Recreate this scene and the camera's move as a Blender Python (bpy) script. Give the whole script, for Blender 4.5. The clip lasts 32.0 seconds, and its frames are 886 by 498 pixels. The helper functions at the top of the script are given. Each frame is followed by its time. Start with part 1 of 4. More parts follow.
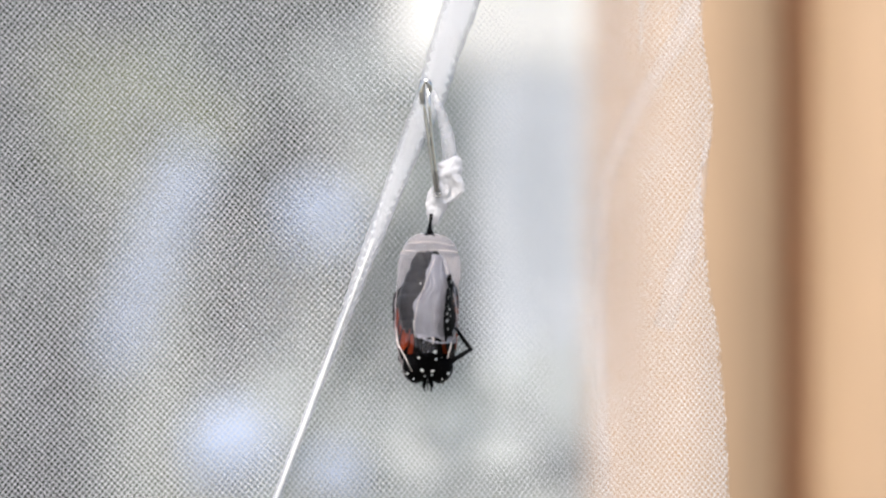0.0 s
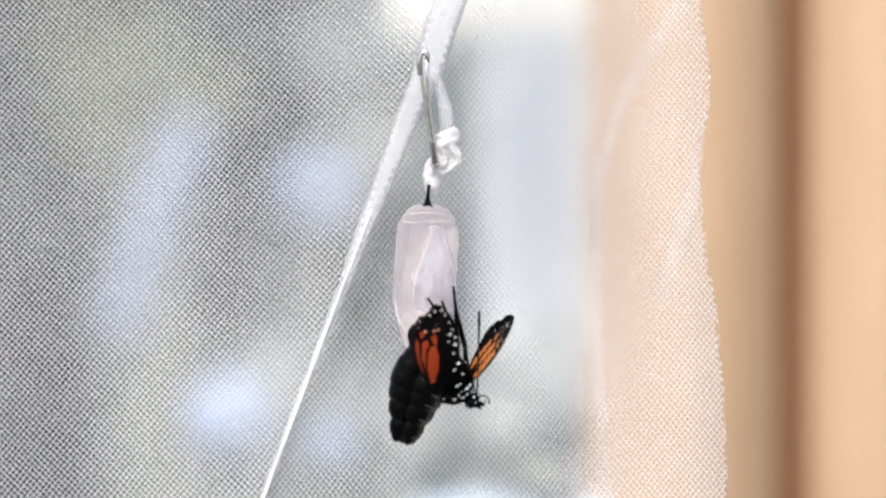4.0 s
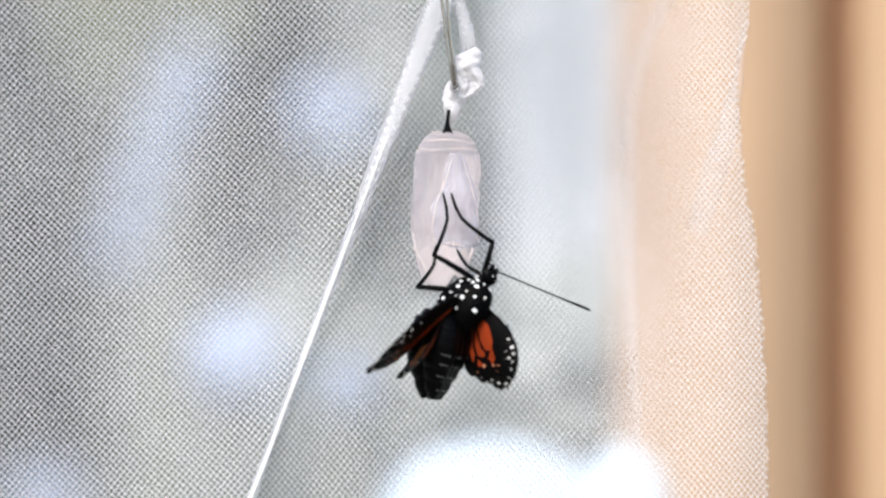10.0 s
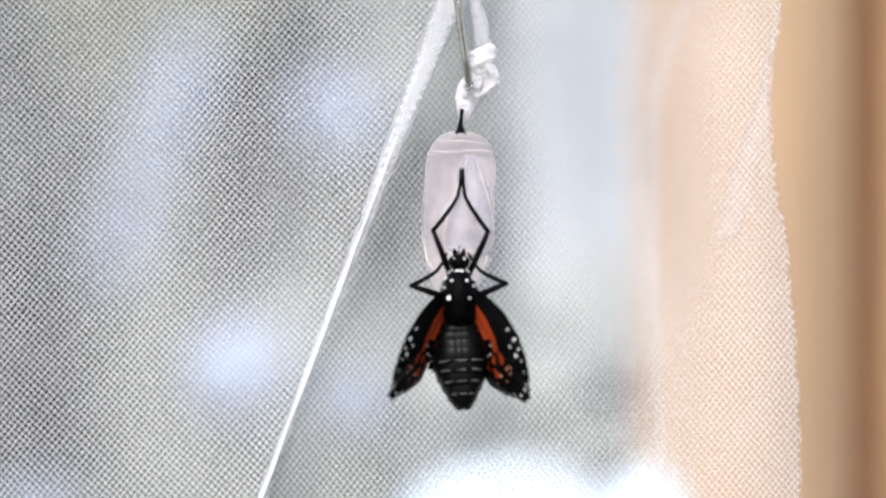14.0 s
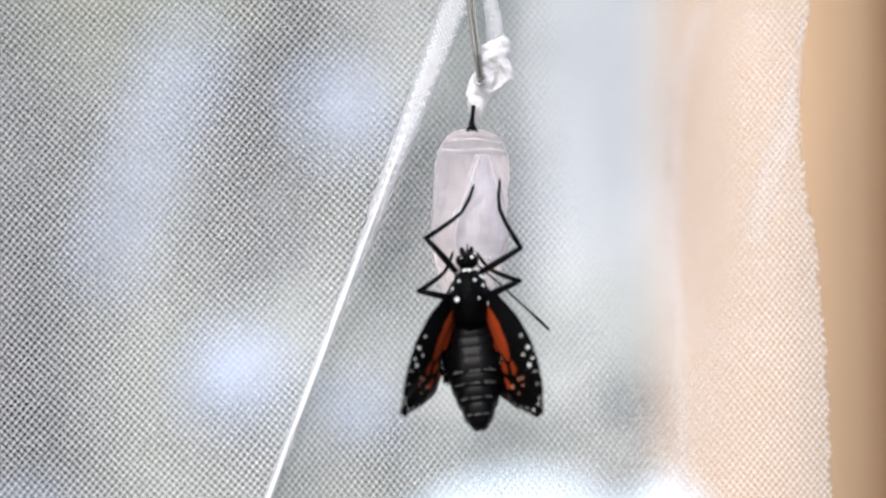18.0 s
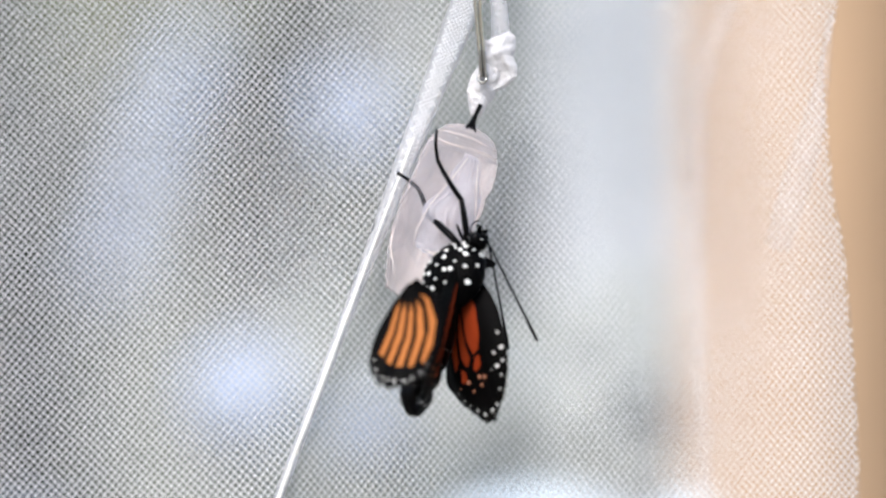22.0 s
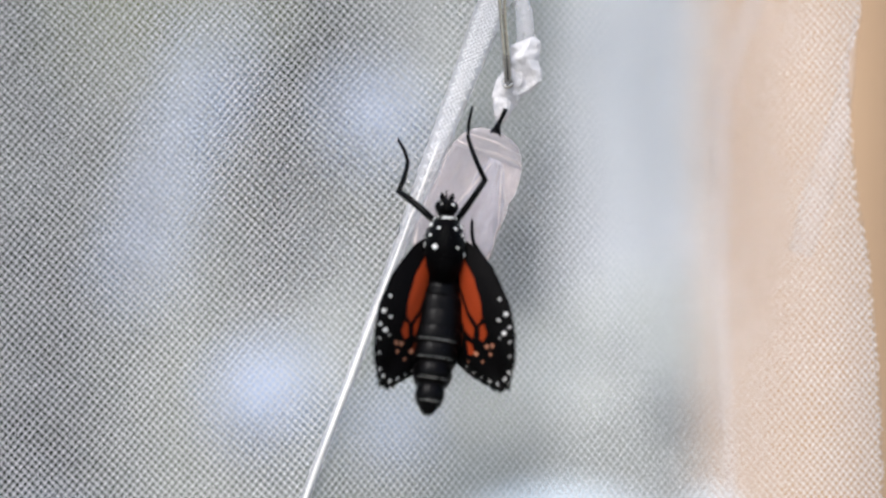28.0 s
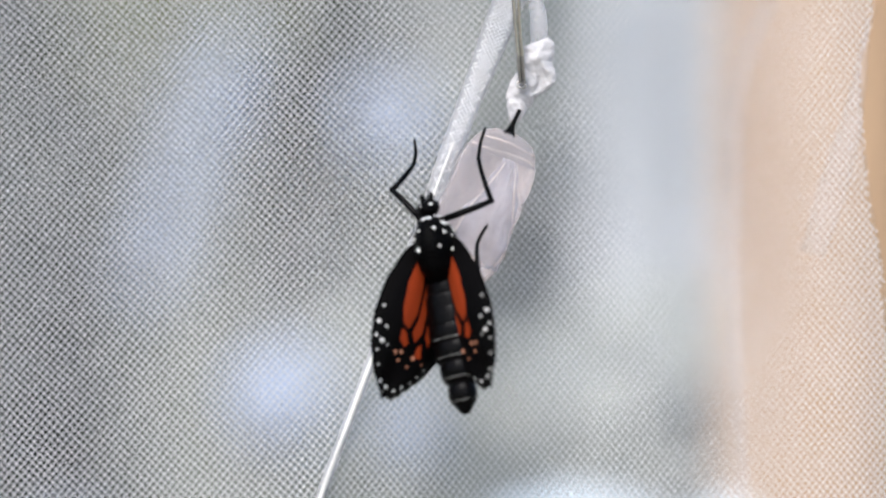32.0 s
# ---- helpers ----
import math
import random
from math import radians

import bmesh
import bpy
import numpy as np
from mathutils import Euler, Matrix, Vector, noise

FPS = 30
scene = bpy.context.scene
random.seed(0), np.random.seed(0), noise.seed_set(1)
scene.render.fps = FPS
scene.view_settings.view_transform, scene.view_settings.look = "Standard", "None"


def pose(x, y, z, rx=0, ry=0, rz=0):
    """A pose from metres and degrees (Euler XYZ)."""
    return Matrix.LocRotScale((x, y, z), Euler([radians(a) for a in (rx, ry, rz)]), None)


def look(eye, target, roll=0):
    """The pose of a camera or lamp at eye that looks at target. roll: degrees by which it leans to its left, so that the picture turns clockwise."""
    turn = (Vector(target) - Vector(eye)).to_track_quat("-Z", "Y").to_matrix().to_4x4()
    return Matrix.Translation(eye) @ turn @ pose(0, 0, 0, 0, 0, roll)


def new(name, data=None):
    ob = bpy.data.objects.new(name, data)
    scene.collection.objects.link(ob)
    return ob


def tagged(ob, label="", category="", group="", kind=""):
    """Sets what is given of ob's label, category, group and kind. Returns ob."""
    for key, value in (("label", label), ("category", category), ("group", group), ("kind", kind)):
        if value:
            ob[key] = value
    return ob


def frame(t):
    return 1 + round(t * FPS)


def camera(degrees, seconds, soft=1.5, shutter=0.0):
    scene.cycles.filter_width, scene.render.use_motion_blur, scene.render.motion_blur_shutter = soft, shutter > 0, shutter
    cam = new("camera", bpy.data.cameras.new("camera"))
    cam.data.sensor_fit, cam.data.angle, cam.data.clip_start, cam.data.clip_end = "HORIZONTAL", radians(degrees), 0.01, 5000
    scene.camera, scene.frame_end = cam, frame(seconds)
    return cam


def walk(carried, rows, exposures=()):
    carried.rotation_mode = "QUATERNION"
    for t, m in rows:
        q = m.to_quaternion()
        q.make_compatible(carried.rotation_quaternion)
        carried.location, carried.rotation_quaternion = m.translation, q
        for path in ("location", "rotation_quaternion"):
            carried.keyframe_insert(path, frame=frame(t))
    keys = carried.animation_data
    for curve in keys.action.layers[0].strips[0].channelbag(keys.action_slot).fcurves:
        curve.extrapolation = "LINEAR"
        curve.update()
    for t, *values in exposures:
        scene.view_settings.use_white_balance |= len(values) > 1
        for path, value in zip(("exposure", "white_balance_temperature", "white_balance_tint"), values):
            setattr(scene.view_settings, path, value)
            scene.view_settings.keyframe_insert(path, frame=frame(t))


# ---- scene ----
U = 0.000107                      # one step of the plan, about a tenth of a millimetre
MID_X, MID_V, MID_Z = 784.0, 441.0, 1.2
REACH = 3.208                     # from the lens to the net at the start
EYE = (735.0, 405.0)              # the slide's line, in plan steps


def at(u, v, y=0.0):
    """A point of the plan: u steps across, v steps down, y metres behind the net."""
    return Vector(((u - MID_X) * U, y, MID_Z + (MID_V - v) * U))


def shot(near, u, v):
    """The camera's pose: its nearness, and the point of the net it faces."""
    e = at(*EYE)
    return look((e.x, -REACH / near, e.z), at(u, v))


# ---- camera ----
cam = camera(3.0, 32.0, soft=2.5)
walk(cam, [
    (0.0, shot(1.0, 793, 259)), (1.0, shot(1.0, 792, 259)), (2.0, shot(1.0, 797.5, 259)), (3.0, shot(1.0, 801, 260)),
    (3.5, shot(1.0, 800, 278)), (4.5, shot(1.0, 793.5, 345)), (5.5, shot(1.0, 787, 411)), (6.0, shot(1.0, 784, 440)),
    (6.5, shot(1.009, 781, 439.5)), (7.0, shot(1.016, 778.5, 438)), (8.0, shot(1.0345, 774, 434.5)), (9.0, shot(1.053, 768.1, 430.5)),
    (10.0, shot(1.0695, 762.8, 427.5)), (11.0, shot(1.0855, 757.7, 424.5)), (12.0, shot(1.1015, 752.8, 421.6)),
    (13.0, shot(1.1175, 747.5, 418.1)), (14.0, shot(1.136, 742.7, 415)), (14.5, shot(1.144, 740.8, 414)),
    (15.5, shot(1.1625, 738, 412.3)), (16.5, shot(1.179, 735.3, 411)), (17.0, shot(1.1865, 732.7, 410)), (18.0, shot(1.198, 727.3, 409)),
    (19.0, shot(1.2123, 722.9, 407)), (20.0, shot(1.229, 719.3, 404.5)), (21.0, shot(1.247, 715.8, 401.5)), (21.5, shot(1.2525, 713.4, 399.8)),
    (22.0, shot(1.252, 711.4, 398.8)), (23.0, shot(1.252, 706.4, 397.2)), (24.0, shot(1.2535, 699.7, 395.8)), (25.0, shot(1.2545, 692.6, 394.4)),
    (26.5, shot(1.2525, 685, 393.8)), (28.0, shot(1.249, 675.8, 392.8)), (29.0, shot(1.247, 671, 392.4)), (30.0, shot(1.2465, 666.8, 392)),
    (31.0, shot(1.2435, 660.5, 392)), (32.0, shot(1.243, 655.5, 392.6)),
], exposures=[(0.0, 0.68, 6500, 10), (3.0, 0.8, 6500, 10), (8.0, 0.85, 6420, 10), (20.0, 0.81, 6400, 10), (23.0, 0.75, 6370, 10), (25.0, 0.7, 6340, 10), (28.0, 0.56, 6310, 10), (32.0, 0.56, 6330, 10)])

# ---- daylight ----
SUN_UP, SUN_ROUND = radians(52), radians(200)
world = bpy.data.worlds.new("overcast_sky")
scene.world = world
world.use_nodes = True
sky = world.node_tree.nodes.new("ShaderNodeTexSky")
sky.sky_type = "NISHITA"
sky.sun_disc = False
sky.sun_elevation, sky.sun_rotation = SUN_UP, SUN_ROUND
sky.dust_density, sky.air_density = 3.0, 1.0
world.node_tree.links.new(sky.outputs[0], world.node_tree.nodes["Background"].inputs[0])
world.node_tree.nodes["Background"].inputs[1].default_value = 0.15
lamp = bpy.data.lights.new("sun", "SUN")
lamp.energy, lamp.angle, lamp.color = 1.9, radians(18), (1.0, 0.99, 0.98)
sun = new("sun", lamp)
sun.matrix_world = look((math.sin(SUN_ROUND) * math.cos(SUN_UP), math.cos(SUN_ROUND) * math.cos(SUN_UP), math.sin(SUN_UP)), (0, 0, 0))



# ---- materials ----
def surface(name, base, rough=0.6, metal=0.0, vary=0.2, grain=400.0, bump=0.1, through_light=0.0, clear=0.0, spec=0.5, stretch=(1, 1, 1), coat=0.0):
    """A surface with colour that varies at two scales, fine relief, and light passing through where it is thin."""
    m = bpy.data.materials.new(name)
    m.use_nodes = True
    nt = m.node_tree
    b = nt.nodes["Principled BSDF"]
    b.inputs["Roughness"].default_value, b.inputs["Metallic"].default_value = rough, metal
    b.inputs["Specular IOR Level"].default_value = spec
    b.inputs["Coat Weight"].default_value = coat
    tc, mp = nt.nodes.new("ShaderNodeTexCoord"), nt.nodes.new("ShaderNodeMapping")
    mp.inputs["Scale"].default_value = stretch
    nt.links.new(tc.outputs["Object"], mp.inputs[0])
    fine, broad = nt.nodes.new("ShaderNodeTexNoise"), nt.nodes.new("ShaderNodeTexNoise")
    fine.inputs["Scale"].default_value, broad.inputs["Scale"].default_value = grain, grain / 7
    fine.inputs["Detail"].default_value = 5
    for n in (fine, broad):
        nt.links.new(mp.outputs[0], n.inputs["Vector"])
    add = nt.nodes.new("ShaderNodeMath")
    nt.links.new(fine.outputs["Fac"], add.inputs[0])
    nt.links.new(broad.outputs["Fac"], add.inputs[1])
    ramp = nt.nodes.new("ShaderNodeMapRange")
    ramp.inputs["From Min"].default_value, ramp.inputs["From Max"].default_value = 0.6, 1.4
    ramp.inputs["To Min"].default_value, ramp.inputs["To Max"].default_value = 1 - vary, 1 + vary
    nt.links.new(add.outputs[0], ramp.inputs[0])
    mul = nt.nodes.new("ShaderNodeVectorMath")
    mul.operation = "SCALE"
    mul.inputs[0].default_value = base
    nt.links.new(ramp.outputs[0], mul.inputs["Scale"])
    nt.links.new(mul.outputs[0], b.inputs["Base Color"])
    bp = nt.nodes.new("ShaderNodeBump")
    bp.inputs["Strength"].default_value, bp.inputs["Distance"].default_value = bump, 0.3 / grain
    nt.links.new(fine.outputs["Fac"], bp.inputs["Height"])
    nt.links.new(bp.outputs[0], b.inputs["Normal"])
    last = b.outputs[0]
    if through_light:
        tr, mix = nt.nodes.new("ShaderNodeBsdfTranslucent"), nt.nodes.new("ShaderNodeMixShader")
        nt.links.new(mul.outputs[0], tr.inputs[0])
        mix.inputs[0].default_value = through_light
        nt.links.new(last, mix.inputs[1])
        nt.links.new(tr.outputs[0], mix.inputs[2])
        last = mix.outputs[0]
    if clear:
        tp, mix = nt.nodes.new("ShaderNodeBsdfTransparent"), nt.nodes.new("ShaderNodeMixShader")
        mix.inputs[0].default_value = clear
        nt.links.new(last, mix.inputs[1])
        nt.links.new(tp.outputs[0], mix.inputs[2])
        last = mix.outputs[0]
    nt.links.new(last, nt.nodes["Material Output"].inputs[0])
    return m


NET = surface("white_nylon_net", (0.8, 0.8, 0.8), 0.5, vary=0.06, grain=900, bump=0.1, through_light=0.2)
BAND = surface("folded_net_band", (0.86, 0.855, 0.87), 0.5, vary=0.2, grain=1500, bump=0.7, through_light=0.3, clear=0.6)
VEIL = surface("net_crease", (0.92, 0.86, 0.87), 0.5, vary=0.12, grain=1500, bump=0.4, through_light=0.2, clear=0.9)
GAUZE = surface("gauzy_net_strip", (0.9, 0.87, 0.88), 0.5, vary=0.2, grain=900, bump=0.5, through_light=0.2, clear=0.72)
STEEL = surface("pin_steel", (0.5, 0.49, 0.47), 0.13, 1.0, vary=0.12, grain=1500, bump=0.05)
TISSUE = surface("white_tissue_tape", (0.74, 0.72, 0.72), 0.7, vary=0.12, grain=700, bump=0.9, through_light=0.3, clear=0.05)
SHELL = surface("empty_chrysalis_film", (0.92, 0.825, 0.8), 0.14, vary=0.16, grain=260, bump=0.8, through_light=0.4, clear=0.42, coat=0.9)
RIDGE = surface("chrysalis_ridge", (0.9, 0.8, 0.74), 0.2, vary=0.2, grain=700, bump=0.4, through_light=0.3, clear=0.25, coat=0.6)
FILM = surface("clear_chrysalis_film", (0.78, 0.75, 0.82), 0.12, vary=0.1, grain=350, bump=0.5, through_light=0.4, clear=0.93, coat=0.9)
FLAP = surface("clear_chrysalis_flap", (0.7, 0.68, 0.74), 0.08, vary=0.35, grain=260, bump=1.0, through_light=0.3, clear=0.5, coat=0.9)
BLACK = surface("black_chitin_fuzz", (0.0012, 0.0011, 0.0012), 0.5, vary=0.5, grain=2500, bump=0.7, spec=0.03)
GLOSS = surface("black_chitin", (0.0012, 0.0011, 0.0012), 0.33, vary=0.5, grain=1800, bump=0.4, spec=0.07)
WHITE = surface("white_scales", (0.85, 0.84, 0.8), 0.6, vary=0.08, grain=2500, bump=0.3)
PALE = surface("pale_segment_edge", (0.18, 0.18, 0.17), 0.5, vary=0.9, grain=2200, bump=0.3)
TAN = surface("tan_painted_wood", (0.455, 0.3, 0.175), 0.5, vary=0.1, grain=60, bump=0.15, stretch=(6, 6, 0.5))
# the post's tan darkened: the groove's shade is put into the colour
TAN_SHADED = surface("shaded_wood_recess", (0.36, 0.19, 0.1), 0.6, vary=0.15, grain=60, bump=0.15, stretch=(6, 6, 0.5))
LEAF = surface("dull_green_leaf", (0.026, 0.041, 0.021), 0.5, vary=0.5, grain=40, bump=0.2, through_light=0.3)
LEAF_PALE = surface("yellow_green_leaf", (0.2, 0.215, 0.1), 0.5, vary=0.3, grain=40, bump=0.2, through_light=0.3)
# pale blue that stands in for blurred points of light
HIGHLIGHT = surface("pale_blue_highlight", (0.57, 0.67, 0.83), 0.6, vary=0.12, grain=60, bump=0.2, through_light=0.3)
CREAM_PAINT = surface("cream_white_paint", (0.8, 0.79, 0.73), 0.45, vary=0.06, grain=25, bump=0.1)
PAINT = surface("pale_grey_blue_paint", (0.545, 0.575, 0.6), 0.45, vary=0.06, grain=25, bump=0.1)
WHITE_PAINT = surface("white_table_paint", (0.58, 0.68, 0.75), 0.4, vary=0.06, grain=25, bump=0.1)
LEAF_GREY = surface("pale_grey_green_leaf", (0.52, 0.55, 0.505), 0.5, vary=0.4, grain=40, bump=0.2, through_light=0.3)
SOIL = surface("grey_garden_ground", (0.2, 0.19, 0.16), 0.9, vary=0.4, grain=14, bump=0.6)
BARK = surface("grey_stem_bark", (0.14, 0.15, 0.125), 0.8, vary=0.3, grain=60, bump=0.5)


# ---- helpers for shapes ----
def part(name, bm, material, parent=None, label="", smooth=True):
    me = bpy.data.meshes.new(name)
    if smooth:
        for f in bm.faces:
            f.smooth = True
    bm.to_mesh(me)
    bm.free()
    for m in (material if isinstance(material, (list, tuple)) else [material]):
        me.materials.append(m)
    ob = new(name, me)
    if parent is not None:
        ob.parent = parent
    if label:
        ob["label"] = label
    return ob


def ball(bm, c, r, seg=16, rings=10, rot=None):
    """An ellipsoid at c with the radii r."""
    m = Matrix.Translation(c) @ (rot or Matrix.Identity(4)) @ Matrix.Diagonal((*r, 1))
    return bmesh.ops.create_uvsphere(bm, u_segments=seg, v_segments=rings, radius=1.0, matrix=m)["verts"]


def tube(bm, points, radii, sides=8, cap=True):
    """A round rod along the points."""
    pts = [Vector(p) for p in points]
    radii = radii if isinstance(radii, (list, tuple)) else [radii] * len(pts)
    side, rings = None, []
    for i, p in enumerate(pts):
        way = (pts[min(i + 1, len(pts) - 1)] - pts[max(i - 1, 0)]).normalized()
        if side is None:
            side = way.orthogonal().normalized()
        side = (side - way * side.dot(way)).normalized()
        up = way.cross(side)
        rings.append([bm.verts.new(p + (side * math.cos(2 * math.pi * k / sides) + up * math.sin(2 * math.pi * k / sides)) * radii[i]) for k in range(sides)])
    for a, b in zip(rings, rings[1:]):
        for k in range(sides):
            bm.faces.new((a[k], a[(k + 1) % sides], b[(k + 1) % sides], b[k]))
    if cap:
        bm.faces.new(rings[0][::-1])
        bm.faces.new(rings[-1])


def lathe(bm, profile, sides=28, flat=1.0, wobble=0.0, seed=0.0):
    """A turned form about z from (radius, z) pairs, squeezed in y, open at its ends."""
    rings = []
    for r, z in profile:
        ring = []
        for k in range(sides):
            a = 2 * math.pi * k / sides
            q = r * (1 + wobble * noise.noise((math.cos(a) * 1.7 + seed, math.sin(a) * 1.7, z * 260)))
            ring.append(bm.verts.new((q * math.cos(a), q * math.sin(a) * flat, z)))
        rings.append(ring)
    for a, b in zip(rings, rings[1:]):
        for k in range(sides):
            bm.faces.new((a[k], a[(k + 1) % sides], b[(k + 1) % sides], b[k]))
    return rings


def block(bm, lo, hi, bevel=0.0):
    size = Vector(hi) - Vector(lo)
    made = bmesh.ops.create_cube(bm, size=1.0, matrix=Matrix.Translation((Vector(lo) + Vector(hi)) / 2) @ Matrix.Diagonal((*size, 1)))["verts"]
    if bevel:
        edges = list({e for v in made for e in v.link_edges})
        bmesh.ops.bevel(bm, geom=edges, offset=bevel, segments=2, affect="EDGES")


def along(table, x):
    """The value at x of a table of (x, value) pairs."""
    return float(np.interp(x, [a for a, _ in table], [b for _, b in table]))


# ---- ground, post and garden ----
bm = bmesh.new()
bmesh.ops.create_grid(bm, x_segments=60, y_segments=60, size=1.0)
for v in bm.verts:
    x, y = v.co.x, v.co.y
    v.co.x, v.co.y = math.copysign(abs(x) ** 4 * 400 + abs(x) * 6, x), math.copysign(abs(y) ** 4 * 400 + abs(y) * 6, y)
    v.co.z = 0.02 * noise.noise((v.co.x, v.co.y, 0))
ground = tagged(part("ground", bm, SOIL), "dull grey-brown garden soil under the shrubs", "ground", kind="structure")


def far_at(u, v, y=0.62):
    """A point of the garden behind the cage."""
    f = (REACH + y) / REACH
    return at(EYE[0] + (u - EYE[0]) * f, EYE[1] + (v - EYE[1]) * f, y)


def board(u0, u1, y0, y1, material, name, parent):
    bm = bmesh.new()
    a, b = far_at(u0, 0, y0), far_at(u1, 0, y0)
    block(bm, (a.x, y0, 0.0), (b.x, y1, 2.3), 0.003)
    return part(name, bm, material, parent)


post = tagged(new("wooden_post"), "tan painted wooden post with a dark groove", "post")
board(1053, 1392, 0.26, 0.33, TAN, "board", post)
board(1448, 1720, 0.26, 0.33, TAN, "board", post)
# set back, with shade added by its darker brown
board(1380, 1460, 0.28, 0.34, TAN_SHADED, "recess", post)


def leaf_mesh(bm, c, size, turn):
    """One small folded leaf."""
    m = Matrix.Translation(c) @ turn.to_matrix().to_4x4()
    pts = [(0, 0, 0), (0.32, 0.1, 0.06), (0.3, 0.55, 0.1), (0, 1, -0.04), (-0.3, 0.55, 0.1), (-0.32, 0.1, 0.06)]
    v = [bm.verts.new(m @ (Vector(p) * size)) for p in pts]
    bm.faces.new((v[0], v[1], v[2], v[3]))
    bm.faces.new((v[0], v[3], v[4], v[5]))


def shrub(name, spans, count, size, y, material, label, seed):
    """A shrub: bare stems from the ground and a crown of many small leaves."""
    rnd = random.Random(seed)
    bush = tagged(new(name), label, "shrub", "shrubs behind the net")
    c0 = far_at((spans[0] + spans[1]) / 2, 0, y)
    bush.location = (c0.x, c0.y, 0)
    bm = bmesh.new()
    for _ in range(count):
        u, v = rnd.uniform(spans[0], spans[1]), rnd.uniform(spans[2], spans[3])
        p = far_at(u, v, y + rnd.uniform(-0.05, 0.12)) - bush.location
        if noise.noise(p * 22 + Vector((seed, 0, 0))) < -0.25:
            continue
        leaf_mesh(bm, p, size * rnd.uniform(0.6, 1.3), Euler([rnd.uniform(-1.2, 1.2), rnd.uniform(-3, 3), rnd.uniform(-1.5, 1.5)]))
    part("crown", bm, material, bush, smooth=False)
    for k in range(4):
        bm = bmesh.new()
        top = far_at(rnd.uniform(spans[0], spans[1]), rnd.uniform(spans[2], spans[3]), y + 0.05) - bush.location
        foot = Vector((rnd.uniform(-0.05, 0.05), 0.05, 0.0))
        mid = (top + foot) / 2 + Vector((rnd.uniform(-0.03, 0.03), 0, 0))
        tube(bm, [foot, mid, top], [0.006, 0.005, 0.002], 7)
        part("stem", bm, BARK, bush)
    return bush


shrub("shrub", (-500, 150, -400, 1300), 2600, 0.022, 0.78, LEAF, "dense dull green shrub behind the net cage", 1)
shrub("shrub", (60, 560, -400, 1300), 2600, 0.022, 0.80, LEAF, "dense dull green shrub behind the net cage", 2)
shrub("shrub", (540, 815, 190, 1300), 1450, 0.022, 0.70, LEAF_GREY, "pale grey-green shrub behind the net cage", 3)
shrub("shrub", (450, 705, -420, 190), 1700, 0.022, 0.66, LEAF, "dull green shrub top behind the net cage", 6)
shrub("shrub", (705, 870, -110, 200), 520, 0.022, 0.60, LEAF_GREY, "pale grey-green shrub top behind the net cage", 7)
shrub("shrub", (470, 700, 540, 1000), 260, 0.022, 0.62, LEAF_GREY, "low pale grey-green shrub in front of the others", 8)
shrub("shrub", (200, 340, -40, 90), 60, 0.018, 0.62, LEAF_PALE, "small yellow-green sprig in the shrubs", 4)


def highlight_head(u, v, r, y=0.3):
    """An out-of-focus highlight, imitated by a round head of small four-petalled florets on a stalk."""
    rnd = random.Random(int(u * 7 + v))
    c = far_at(u, v, y)
    head = tagged(new("highlight_head"), "round pale blue head imitating a blurred highlight among the shrubs", "flower", "flower heads in the garden")
    head.location = c
    bm = bmesh.new()
    for k in range(120):
        d = Vector((rnd.gauss(0, 1), rnd.gauss(0, 1), rnd.gauss(0, 1))).normalized()
        q = d.to_track_quat("Z", "Y")
        for j in range(4):
            leaf_mesh(bm, d * r * U, r * U * 0.3, (q @ Euler((0.25, 0, j * math.pi / 2)).to_quaternion()).to_euler())
    part("highlight_bloom", bm, HIGHLIGHT, head, smooth=False)
    bm = bmesh.new()
    tube(bm, [(0, 0, 0), (0.004, 0.02, -c.z / 2), (0, 0.03, -c.z)], [0.002, 0.003, 0.004], 7)
    part("stalk", bm, BARK, head)


# added heads in place of the defocused highlights behind the net
for u, v, r in ((575, 206, 80), (418, 608, 88), (828, 642, 64), (322, 178, 56), (290, 262, 56), (258, 350, 54), (228, 436, 48), (600, 660, 56), (100, 850, 60), (345, 110, 42), (960, 700, 50)):
    highlight_head(u, v, r * 0.94, 0.38 if r > 60 or u > 560 else 0.5)

panel = tagged(new("painted_panel"), "row of pale grey-blue painted boards standing in the garden", "board")
for u, y in ((862, 0.44), (952, 0.442), (1042, 0.44)):
    bm = bmesh.new()
    a, b = far_at(u, 0, y), far_at(u + 87, 0, y)
    block(bm, (a.x, y, 0.0), (b.x, y + 0.02, far_at(u, -60, y).z), 0.002)
    part("board", bm, PAINT, panel, smooth=False)
bm = bmesh.new()
a, b = far_at(705, -60, 0.44), far_at(1135, -900, 0.44)
block(bm, (a.x, 0.442, a.z), (b.x, 0.462, b.z), 0.002)
part("top_board", bm, CREAM_PAINT, panel, "wide cream-white board across the top", smooth=False)
shrub("shrub", (800, 1060, 500, 1000), 420, 0.02, 0.36, LEAF_GREY, "low pale grey-green shrub before the boards", 10)

def stool(u, v, ru, rv, y, label):
    """A low stool with a thick rounded seat on one leg."""
    c, f = far_at(u, v, y), (REACH + y) / REACH
    seat = tagged(new("garden_stool"), label, "stool", "white stools in the garden")
    seat.location = (c.x, c.y, 0)
    bm = bmesh.new()
    ball(bm, Vector((0, 0, c.z)), (ru * f * U, ru * f * U, rv * f * U), 40, 24)
    part("cushion", bm, WHITE_PAINT, seat)
    bm = bmesh.new()
    tube(bm, [(0, 0, 0), (0, 0, 0.03), (0, 0, c.z - 0.5 * rv * f * U)], [0.012, 0.006, 0.006], 14)
    part("leg", bm, WHITE_PAINT, seat)


